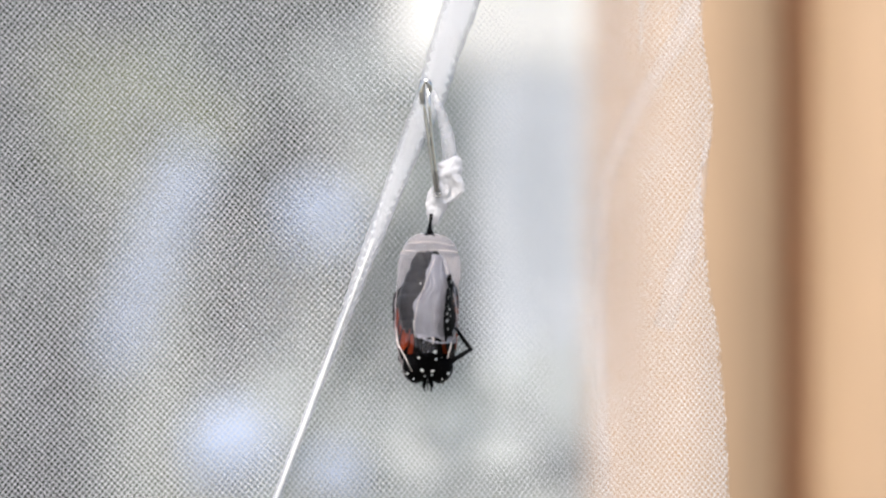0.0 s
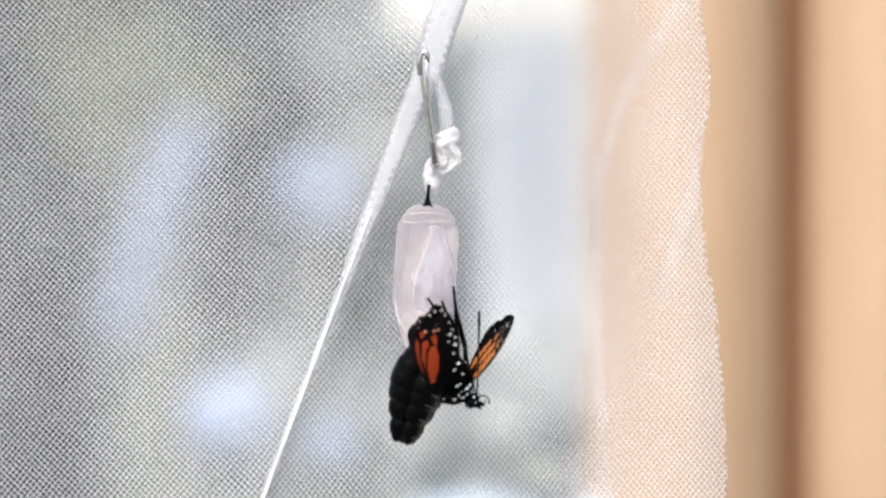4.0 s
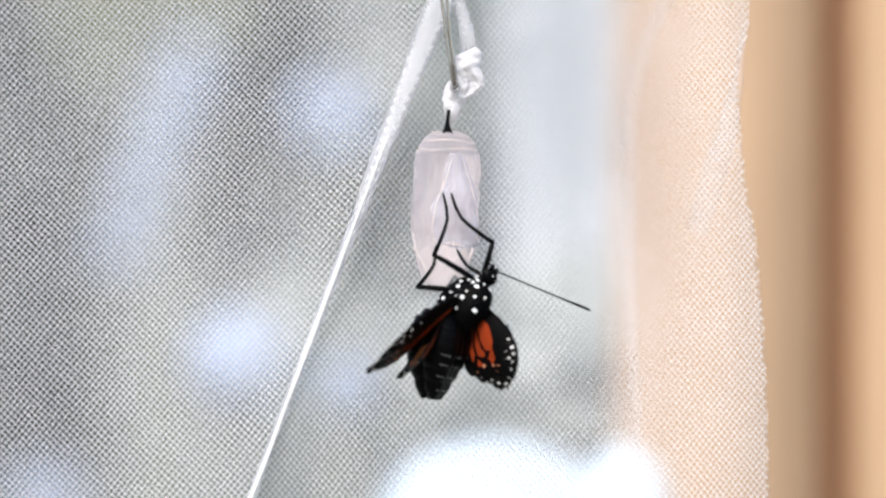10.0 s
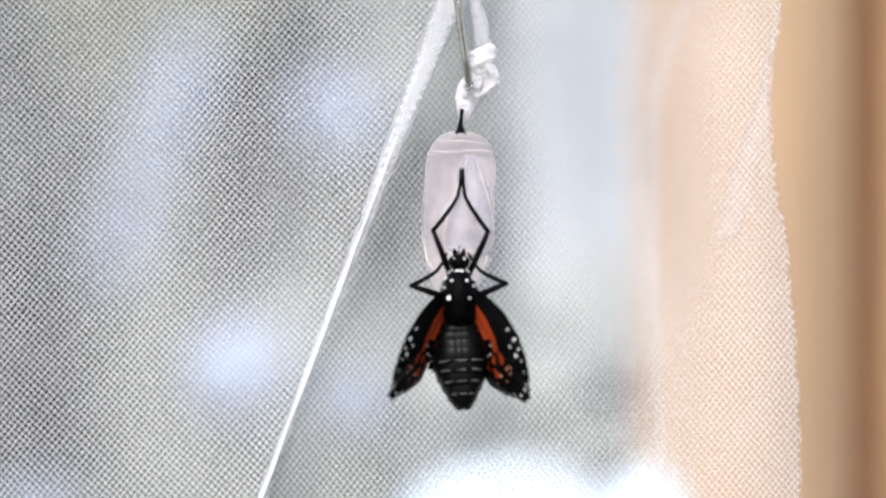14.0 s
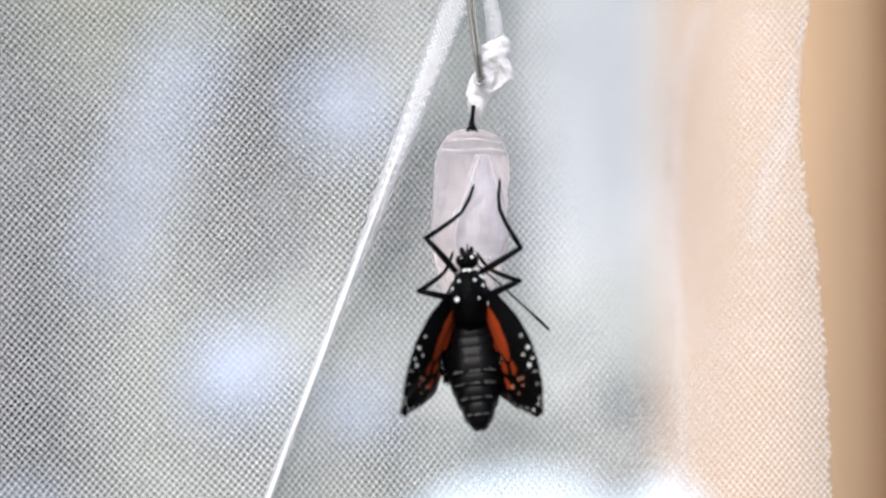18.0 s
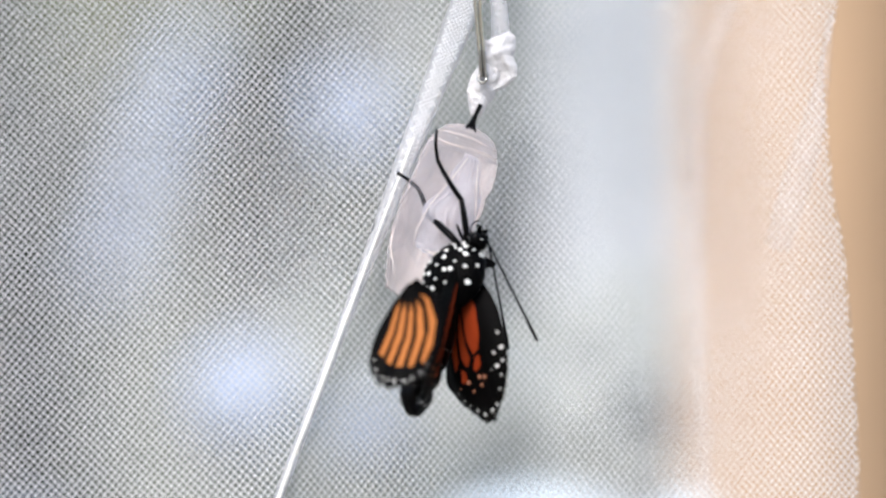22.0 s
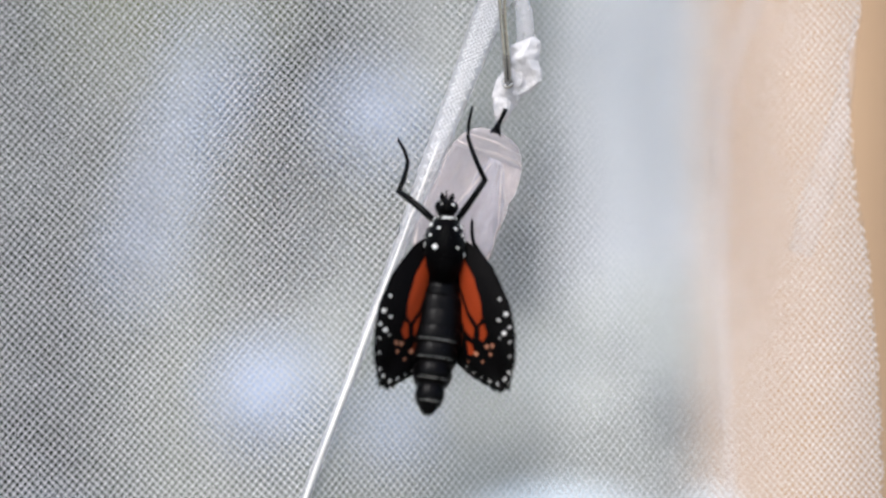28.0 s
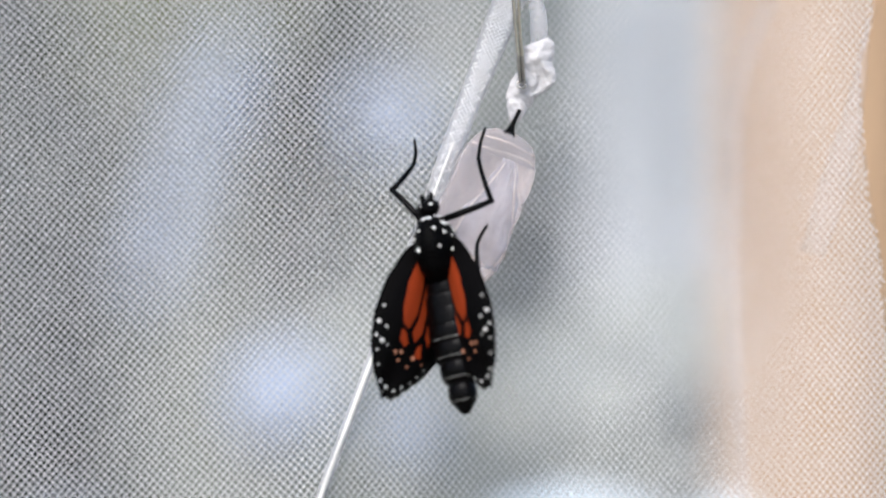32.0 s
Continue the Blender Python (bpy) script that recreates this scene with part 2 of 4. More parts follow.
stool(850, 893, 200, 150, 0.27, "glossy white rounded garden stool in bright daylight")
stool(1065, 905, 82, 150, 0.262, "narrow glossy white garden stool in bright daylight")

# ---- net cage ----
SEAM = ((-330, 878), (-183, 828), (-30, 772), (20, 752), (60, 739), (240, 671), (450, 592), (660, 513), (870, 434), (1100, 347))
RIM = ((-330, 1250), (-183, 1252), (-113, 1254), (-3, 1272), (60, 1270), (130, 1252), (200, 1253), (320, 1265), (410, 1282), (600, 1297), (760, 1302), (1100, 1308))
cage = tagged(new("net_cage"), "white fine-mesh butterfly cage with a folded seam", "net cage")


def sag(u, v):
    """How far the net bellies out of its plane, in metres."""
    s = along(SEAM, v)
    crease = 0.004 * math.exp(-((u - s) / 60) ** 2)
    curl = 0.003 * max(0.0, (u - along(RIM, v) + 160) / 160) ** 2
    bulge = along(((300, 0.034), (600, 0.012), (900, 0.004)), v) * math.exp(-((u - along(RIM, v) + 225) / 105) ** 2)
    return along(((150, 0.0058), (600, 0.003)), v) - crease + curl + bulge + 0.0025 * noise.noise((u / 420, v / 420, 3.1))


def mesh_panel(name, inside, depth, pitch, lean, spread, thick, span, label):
    """Two families of threads that cross, each a thin rod that follows the panel."""
    verts, faces = [], []
    u0, u1, v0, v1 = span
    cu, cv, half = (u0 + u1) / 2, (v0 + v1) / 2, math.hypot(u1 - u0, v1 - v0) / 2

    def lay(run):
        if len(run) < 2:
            return
        base = len(verts)
        for i, (u, v) in enumerate(run):
            p = at(u, v, depth(u, v))
            for du, dy in ((thick, 0), (0, -thick), (-thick, 0), (0, thick)):
                verts.append((p.x + du * U * side[0], p.y + dy * U, p.z - du * U * side[1]))
            if i:
                k = base + 4 * i
                for j in range(4):
                    faces.append((k - 4 + j, k - 4 + (j + 1) % 4, k + (j + 1) % 4, k + j))

    for turn in (lean - spread, lean + spread):
        ang = math.radians(turn)
        way, side = (math.sin(ang), math.cos(ang)), (math.cos(ang), -math.sin(ang))
        n = int(half / pitch)
        for i in range(-n, n + 1):
            run = []
            for k in range(int(2 * half / 12) + 1):
                q = -half + 12 * k
                d = i * pitch + 2.2 * noise.noise((i * 0.13, q / 160, turn)) + 5 * noise.noise((i * 0.02, q / 500, turn + 9))
                u, v = cu + way[0] * q + side[0] * d, cv + way[1] * q + side[1] * d
                if u0 < u < u1 and v0 < v < v1 and inside(u, v):
                    run.append((u, v))
                else:
                    lay(run)
                    run = []
            lay(run)
    me = bpy.data.meshes.new(name)
    me.from_pydata(verts, [], faces)
    me.materials.append(NET)
    me.polygons.foreach_set("use_smooth", [True] * len(me.polygons))
    ob = new(name, me)
    ob.parent = cage
    return tagged(ob, label, kind="stuff")


mesh_panel("net_panel", lambda u, v: u < along(SEAM, v) + 5, sag, 8.3, 4, 43, 0.84, (-160, 900, -330, 1060), "taut white net with diamond holes")
mesh_panel("net_panel", lambda u, v: along(SEAM, v) - 5 < u < along(RIM, v) + 2, sag, 8.0, 2, 39, 0.8, (330, 1330, -330, 1060), "taut white net with finer holes")


BAND_MID = ((-330, 878), (-183, 828), (-90, 795), (-10, 772), (60, 741), (240, 671), (450, 592))
BAND_WIDE = ((-330, 30), (-183, 29), (-90, 27), (-10, 25), (60, 20), (240, 12), (340, 6), (450, 1))
mesh_panel("band_weave", lambda u, v: abs(u - along(BAND_MID, v)) < along(BAND_WIDE, v), lambda u, v: -0.0036, 4.7, -20, 45, 0.5, (500, 930, -330, 460), "doubled weave of the folded seam band")


def strip(name, pts, widths, y, material, label, fold=0.0):
    """A long flat band along (u, v) points, slightly roofed and with a hem's thickness."""
    bm = bmesh.new()
    rows = []
    n = 90
    ts = np.linspace(0, len(pts) - 1, n)
    us, vs = np.interp(ts, range(len(pts)), [p[0] for p in pts]), np.interp(ts, range(len(pts)), [p[1] for p in pts])
    ws = np.interp(ts, range(len(widths)), widths)
    for i in range(n):
        j, k = max(i - 1, 0), min(i + 1, n - 1)
        d = Vector((us[k] - us[j], vs[k] - vs[j])).normalized()
        ring = []
        for s, dy in ((-0.5, 0), (-0.2, -fold), (0.15, -fold * 0.5), (0.5, 0), (0.15, 1.5 - fold * 0.5), (-0.2, 1.5 - fold)):
            w = s * ws[i] * (1 + 0.08 * noise.noise((i * 0.5, s, 2)))
            ring.append(bm.verts.new(at(us[i] - d.y * w, vs[i] + d.x * w, y + dy * U + 0.0006 * noise.noise((i * 0.15, s * 2, 7)))))
        rows.append(ring)
    for a, b in zip(rows, rows[1:]):
        for k in range(6):
            bm.faces.new((a[k], a[(k + 1) % 6], b[(k + 1) % 6], b[k]))
    return part(name, bm, material, cage, label)


strip("seam_band", [(878, -330), (828, -183), (795, -90), (772, -10), (741, 60), (671, 240), (592, 450), (513, 660), (434, 870), (347, 1100), (250, 1700), (200, 11650)],
      [66, 62, 58, 54, 44, 30, 18, 14, 16, 17, 17, 17], -0.003, BAND, "white double-folded seam band", 2)
strip("seam_stitch", [(671, 240), (592, 450), (513, 660), (434, 870), (347, 1100), (250, 1700), (200, 11650)], [3, 5, 6, 7, 7, 7, 7], -0.0035, WHITE, "bright white stitched edge of the seam", 2)
strip("crease", [(1262, -330), (1235, -150), (1180, -60), (1130, 20), (1098, 100), (1078, 180), (1072, 420), (1090, 760), (1110, 1060)], [40, 38, 32, 28, 28, 28, 26, 16, 6], 0.036, VEIL, "pinkish white crease of the net", 3)
strip("crease", [(1152, -330), (1148, -190), (1146, -90)], [12, 12, 6], 0.022, VEIL, "pinkish white crease of the net", 3)
strip("crease", [(1264, 60), (1252, 150), (1236, 230), (1212, 310), (1185, 400)], [6, 20, 36, 44, 36], 0.012, VEIL, "pinkish white crease of the net", 3)
strip("hem", [(u, v) for v, u in RIM], [3, 4, 4, 3, 4, 6, 4, 3, 3, 3, 3, 3], 0.012, VEIL, "thin white selvedge of the net", 2)

# ---- pin, tape and chrysalis ----
def rod(name, pts, radii, material, parent, label="", sides=10):
    bm = bmesh.new()
    tube(bm, pts, radii, sides)
    return part(name, bm, material, parent, label)


HOOK = at(772, 205, -0.008)       # where the chrysalis hangs
pin = tagged(new("safety_pin"), "small steel safety pin through the net seam", "safety pin")
pin.location = at(764, -38, -0.0088)


def on_pin(u, v, y=0.0):
    return at(u, v, -0.0088 + y) - pin.location


rod("wire", [on_pin(758, -30), on_pin(760, 10), on_pin(768, 70), on_pin(775, 120), on_pin(780, 160)], 3.2 * U, STEEL, pin)
rod("wire", [on_pin(766, -36), on_pin(769, 10), on_pin(774, 70), on_pin(781, 120), on_pin(785, 158)], 2.8 * U, STEEL, pin)
rod("clasp", [on_pin(757, 4), on_pin(755, -18), on_pin(758, -33), on_pin(764, -39), on_pin(769, -33), on_pin(770, -18)], [5 * U, 5.5 * U, 5.5 * U, 5 * U, 5 * U, 4 * U], STEEL, pin, "folded steel cap")
rod("coil", [on_pin(782 + 6 * math.cos(a), 160 + 6 * math.sin(a), 0.0002 * a) for a in np.linspace(0, 4 * math.pi, 30)], 2.6 * U, STEEL, pin)

tape = tagged(new("tissue_tape"), "crumpled white tissue tape round the pin", "tape")
tape.location = at(800, 120, -0.006)


def crumple(name, spots, rough_size, seed):
    """Crumpled tissue: lumps run together and pushed into folds."""
    bm = bmesh.new()
    for u, v, a, b, tilt in spots:
        ball(bm, at(u, v, -0.006) - tape.location, (a * U, 11 * U, b * U), 44, 30, Matrix.Rotation(math.radians(tilt), 4, "Y"))
    for w in bm.verts:
        p = w.co / U
        push = Vector((0, 0, 0))
        for size, k in ((30, 1.2), (14, 0.5), (6, 0.2)):
            push += Vector([k * noise.noise(p / size + Vector((seed * 3.1 + q, q * 7.7, seed))) for q in range(3)])
        crease = abs(noise.noise(p / 19 + Vector((9, seed, 3))))
        w.co += push * rough_size * U + Vector((0, 1, 0)) * (0.5 - crease) * 2.5 * U
    return part(name, bm, TISSUE, tape, smooth=False)


crumple("wad", [(802, 140, 23, 38, -14), (795, 162, 19, 28, 10), (806, 118, 20, 24, 24), (812, 138, 17, 28, -24), (796, 128, 18, 22, 30)], 5, 1)
crumple("twist", [(785, 170, 21, 34, 16), (778, 190, 14, 26, 4), (791, 160, 19, 24, 8)], 4, 2)
rod("loop", [at(776, -20, -0.004) - tape.location, at(790, 20, -0.004) - tape.location, at(801, 60, -0.004) - tape.location, at(806, 110, -0.004) - tape.location],
    [3 * U, 9 * U, 12 * U, 14 * U], GAUZE, tape, "thin gauzy strip of net")

chrysalis = tagged(new("chrysalis"), "split translucent empty monarch chrysalis hanging by its stem", "chrysalis")
chrysalis.location = HOOK


def torn(rings, lo, hi, seed, flat, cut, wander=0.2, tip=None):
    """A thin film about z from lo to hi degrees, torn along its lower edge; tip: the degrees at its narrow upper end."""
    bm = bmesh.new()
    q = np.linspace(0, len(rings) - 1, 4 * (len(rings) - 1) + 1)
    profile = list(zip(np.interp(q, range(len(rings)), [p[0] for p in rings]), np.interp(q, range(len(rings)), [p[1] for p in rings])))
    n = 60
    cols = []
    for k in range(n + 1):
        a = math.radians(lo + (hi - lo) * k / n)
        drop = 1 + cut * noise.noise((a * 1.3 + seed, 0.5, 0.2)) + 0.35 * cut * noise.noise((a * 5 + seed, 1.5, 0.2))
        col = []
        for i, (r, z) in enumerate(profile):
            zz = profile[0][1] + (z - profile[0][1]) * (1 + (drop - 1) * min(1.0, i / len(profile) * 1.6))
            q = r * (1 + 0.05 * noise.noise((math.cos(a) * 1.4, math.sin(a) * 1.4, z / 60 + seed)) + (0.12 * abs(noise.noise((a * 2.2, z / 44 + seed, 5.0))) - 0.05 + 0.03 * abs(noise.noise((a * 5.5, z / 26 + seed, 8.0))) + 0.02 * noise.noise((a * 14, z / 9, seed)) if z < -66 else 0.008 * noise.noise((a * 9, z / 5, seed))))
            f = min(1.0, 1.5 * i / (len(profile) - 1)) if tip else 1.0
            w = (a * f + math.radians(tip[0] + (tip[1] - tip[0]) * k / n) * (1 - f) if tip else a) + 0.3 * noise.noise((z / 34, seed, 2.0)) * wander
            col.append(bm.verts.new((q * math.sin(w) * U, -q * math.cos(w) * flat * U, zz * U)))
        cols.append(col)
    for a, b in zip(cols, cols[1:]):
        for i in range(len(profile) - 1):
            bm.faces.new((a[i], b[i], b[i + 1], a[i + 1]))
    bmesh.ops.solidify(bm, geom=bm.faces[:], thickness=0.6 * U)
    return bm


ROUND = [(4, -26), (22, -29), (36, -36), (45, -48), (50, -62), (52.5, -64), (55, -80), (56.5, -110), (57, -140), (56, -170), (54, -200), (49, -230), (41, -258), (33, -276)]
part("shell_back", torn(ROUND, 88, 272, 1.0, 0.92, 0.06), SHELL, chrysalis)
part("shell_front", torn(ROUND[:12], -89, 89, 2.0, 0.92, 0.10), FILM, chrysalis)
FLAP_RINGS = [(55, -64), (58, -90), (61, -120), (62, -150), (61, -180), (57, -214)]
part("flap", torn(FLAP_RINGS, -20, 70, 4.0, 1.0, 0.05, 1.0, (6, 26)), FLAP, chrysalis, "clear grey front flap of the split case")
rod("flap_rim", [Vector((57 * math.sin(a) * U, -57.5 * math.cos(a) * U, (-214 - 5 * math.sin(a * 3.1)) * U)) for a in np.linspace(-0.25, 1.15, 20)], [(1.6 + 1.2 * math.sin(2.4 * i)) * U for i in range(20)], FLAP, chrysalis, "bright rolled lower edge of the flap")
for edge in ([(10, -57, -70), (-2, -60, -110), (-16, -60, -150), (-21, -58, -190), (-17, -57, -212)], [(26, -52, -72), (38, -46, -108), (52, -31, -150), (57, -22, -190), (50, -30, -213)]):
    rod("flap_fold", [Vector(p) * U for p in edge], [0.5 * U, 0.9 * U, 0.6 * U, 1.0 * U, 0.8 * U], RIDGE, chrysalis, "pale folded edge of the flap")
for edge in ([(-52, -22, -196), (-47, -38, -226), (-32, -52, -250), (-20, -54, -272)], [(48, -26, -204), (46, -38, -226), (41, -44, -246)]):
    rod("torn_strip", [Vector(p) * U for p in edge], [0.8 * U, 1.3 * U, 0.9 * U, 0.5 * U][:len(edge)], RIDGE, chrysalis, "thin torn strip of clear case")
rod("stem", [Vector((0, 0, 8 * U)), Vector((-1 * U, 0, -8 * U)), Vector((-2 * U, 0, -24 * U)), Vector((-2 * U, 0, -30 * U))], [3.5 * U, 3 * U, 5 * U, 9 * U], GLOSS, chrysalis, "black chrysalis stem")
for k in (-1, 1):
    rod("stem_fork", [Vector((-1 * U, -4 * U, -16 * U)), Vector((k * 7 * U, -9 * U, -32 * U))], [2.5 * U, 1.2 * U], GLOSS, chrysalis)
for z, r in ((-44, 42.5), (-58, 49.5)):
    rod("rib", [Vector((r * math.sin(a) * U, -r * 0.93 * math.cos(a) * U, (z + 2 * math.cos(2.3 * a + z) + 1.5 * noise.noise((a * 3, z, 1))) * U)) for a in np.linspace(-1.2, 1.5, 30)], [(0.5 + 0.5 * abs(math.sin(3 * i + z))) * U for i in range(30)], RIDGE, chrysalis)
rod("split_edge", [Vector(((9 + 5 * math.sin(z / 30)) * U, (53 * along(((-280, 0.5), (-230, 0.86), (-150, 1), (-66, 0.93)), z)) * U, z * U)) for z in np.linspace(-70, -236, 26)], [(0.7 + 0.6 * abs(math.sin(i * 0.9))) * U for i in range(26)], RIDGE, chrysalis, "bright torn edge of the case")

rod("ridge", [Vector(((12 + 4 * math.sin(z / 40)) * U, -(55 * along(((-280, 0.5), (-230, 0.86), (-150, 1), (-66, 0.93)), z)) * U, z * U)) for z in np.linspace(-66, -222, 26)], [(0.8 + 0.7 * abs(math.sin(i * 0.7))) * U for i in range(26)], RIDGE, chrysalis, "pale fold down the front of the case")

# ---- butterfly ----
butterfly = tagged(new("butterfly"), "black and orange monarch butterfly, freshly hatched with soft wings", "butterfly")


def spots_on(parent, centre, radii, dirs, size):
    """White scale spots that sit on a rounded body."""
    bm = bmesh.new()
    for i, (az, el) in enumerate(dirs):
        a, e = math.radians(az), math.radians(el)
        d = Vector((math.sin(a) * math.cos(e), -math.cos(a) * math.cos(e), math.sin(e)))
        p = Vector([c + r * q for c, r, q in zip(centre, radii, d)])
        n = Vector([q / r for r, q in zip(radii, d)]).normalized()
        s = size * (0.55 + 0.7 * ((i * 37) % 10) / 10)
        ball(bm, p * U, (s * U, s * 0.8 * U, 1.0 * U), 10, 6, n.to_track_quat("Z", "Y").to_matrix().to_4x4())
    return part("scale_dotting", bm, WHITE, parent, "clean white scale spots")


def fuzz(bm, centre, radii, count, length, seed):
    """Short stiff hairs all over a rounded body."""
    rnd = random.Random(seed)
    for _ in range(count):
        d = Vector((rnd.gauss(0, 1), rnd.gauss(0, 1), rnd.gauss(0, 1))).normalized()
        p = Vector([c + r * q * 0.97 for c, r, q in zip(centre, radii, d)])
        n = (Vector([q / r for r, q in zip(radii, d)]).normalized() + Vector((0, 0, -0.5))).normalized()
        s = n.orthogonal().normalized() * 0.7
        a, b, t = bm.verts.new((p + s) * U), bm.verts.new((p - s) * U), bm.verts.new((p + n * length * rnd.uniform(0.5, 1.2)) * U)
        bm.faces.new((a, b, t))


THORAX = ((0, 1, -11), (30, 46, 53))
bm = bmesh.new()
ball(bm, Vector(THORAX[0]) * U, [r * U for r in THORAX[1]], 28, 20)
ball(bm, Vector((0, -4, -22)) * U, (26 * U, 40 * U, 36 * U), 24, 16)
fuzz(bm, *THORAX, 700, 6, 5)
thorax = part("thorax", bm, BLACK, butterfly, "furry black thorax")
shoulders = []
for k in (-1, 1):
    bm = bmesh.new()
    ball(bm, Vector((0, 0, 0)), (24 * U, 24 * U, 30 * U), 20, 14)
    fuzz(bm, (0, 0, 0), (24, 24, 30), 160, 5, 40 + k)
    shoulder = part("shoulder", bm, BLACK, butterfly, "furry black wing base")
    spots_on(shoulder, (0, 0, 0), (24, 24, 30), [(k * 165, 48), (k * 135, 25), (k * 110, 60)], 3.2)
    shoulders.append((k, shoulder))
rnd = random.Random(12)
side_spots = [(k * (az + rnd.uniform(-6, 6)), el + rnd.uniform(-6, 6)) for k in (-1, 1) for row, el in enumerate((62, 42, 22, 2, -18, -38, -58)) for az in range((62 if el > 0 else 74) + 10 * (row % 2), 165, 21 if el < 50 else 32)] + [(k * az, el) for k in (-1, 1) for az, el in ((30, 38), (33, 6), (16, 64))]
spots_on(thorax, *THORAX, side_spots, 4.0)

HEAD = ((0, 0, 0), (14, 14, 13))
bm = bmesh.new()
ball(bm, Vector((0, 0, 0)), [r * U for r in HEAD[1]], 20, 14)
fuzz(bm, *HEAD, 160, 5, 6)
head = part("head", bm, BLACK, butterfly, "small black head")
head.location = Vector((0, 3, 45)) * U
spots_on(head, *HEAD, [(-40, 30), (40, 30), (-80, 20), (80, 20), (-120, 30), (120, 30), (180, 40), (-150, -10), (150, -10)], 2.6)
for k in (-1, 1):
    bm = bmesh.new()
    ball(bm, Vector((k * 11, 1, 2)) * U, (6 * U, 8 * U, 8 * U), 16, 12)
    part("eye", bm, GLOSS, head, "round glossy black eye")
    bm = bmesh.new()
    tube(bm, [Vector((k * 5, 4, 11)) * U, Vector((k * 7, 6, 17)) * U, Vector((k * 8, 4, 22)) * U], [4 * U, 4 * U, 1.2 * U], 8)
    part("palp", bm, BLACK, head)
bm = bmesh.new()
tube(bm, [Vector((0, 15 + (4 + 1.1 * a) * math.cos(a), 14 + (4 + 1.1 * a) * math.sin(a))) * U for a in np.linspace(0.5, 7.5, 34)], 1.1 * U, 6)
part("proboscis", bm, GLOSS, head, "thin coiled tongue")


def antenna():
    bm = bmesh.new()
    pts = [Vector((3 * math.sin(i / 9 * 2.2), 0, i / 9 * 172)) * U for i in range(10)]
    tube(bm, pts, [1.5 * U] * 7 + [1.8 * U, 2.6 * U, 2.0 * U], 7)
    return part("antenna", bm, GLOSS, butterfly, "long thin black antenna with a club")


antennae = [antenna(), antenna()]

# abdomen: rings that slide into one another, each of four soft plates that draw together as it dries
RINGS = 8
RING_R = [34, 42, 49, 52, 53, 49, 42, 31]
segments, plates = [], []
for i, r in enumerate(RING_R):
    r1 = RING_R[i + 1] if i + 1 < RINGS else 19

    def ring(bm, k):
        prof = [(r * 0.7, 19), (r * 0.93, 15), (r * 0.99, 8), (r, 0), ((r + r1) / 2, -11), (r1 * 0.97, -16), (r1 * 0.8, -20), (r1 * 0.5, -25), (0.6, -28)]
        lathe(bm, [(q * k * U, z * U) for q, z in prof], 26, 0.94, 0.03, i)

    bm = bmesh.new()
    ring(bm, 0.63)
    seg = part("abdomen_segment", bm, GLOSS, butterfly, "dark ringed abdomen segment")
    segments.append(seg)
    for sx, sy in ((-1, -1), (1, -1), (-1, 1), (1, 1), (0, -1)):
        bm = bmesh.new()
        ring(bm, 0.63)
        fuzz(bm, (0, 0, 0), (r * 0.63, r * 0.6, 14), 26, 4, i * 4 + sx + 2 * sy)
        dark = len(bm.faces)
        if sy < 0 and i > 3:
            lo, hi = (-0.62, 0.62) if sx == 0 else (sx * 0.25, sx * 0.95)
            q = (r + r1) / 2 * 0.635
            tube(bm, [Vector((q * math.sin(a), -q * 0.945 * math.cos(a), -10 - 1.5 * math.cos(2 * a))) * U for a in np.linspace(lo, hi, 9)], [0.2 * U] + [(0.25 + 0.6 * abs(math.sin(j * 1.3 + i * 2))) * U for j in range(7)] + [0.2 * U], 5)
        plate = part("plate", bm, GLOSS, seg)
        plate.data.materials.append(PALE)
        for f in plate.data.polygons[dark:]:
            f.material_index = 1
        plates.append((plate, sx * r * 0.3, sy * r * 0.3))


# wings
def polygon_reach(px, pz, poly):
    """Signed distance to a polygon, positive inside."""
    best, inside = np.full(px.shape, 1e9), np.zeros(px.shape, bool)
    for (ax, az), (bx, bz) in zip(poly, poly[1:] + poly[:1]):
        dx, dz = bx - ax, bz - az
        t = np.clip(((px - ax) * dx + (pz - az) * dz) / (dx * dx + dz * dz), 0, 1)
        best = np.minimum(best, np.hypot(px - ax - t * dx, pz - az - t * dz))
        cross = ((az > pz) != (bz > pz)) & (px < dx * (pz - az) / (dz if dz else 1e-9) + ax)
        inside ^= cross
    return np.where(inside, best, -best)


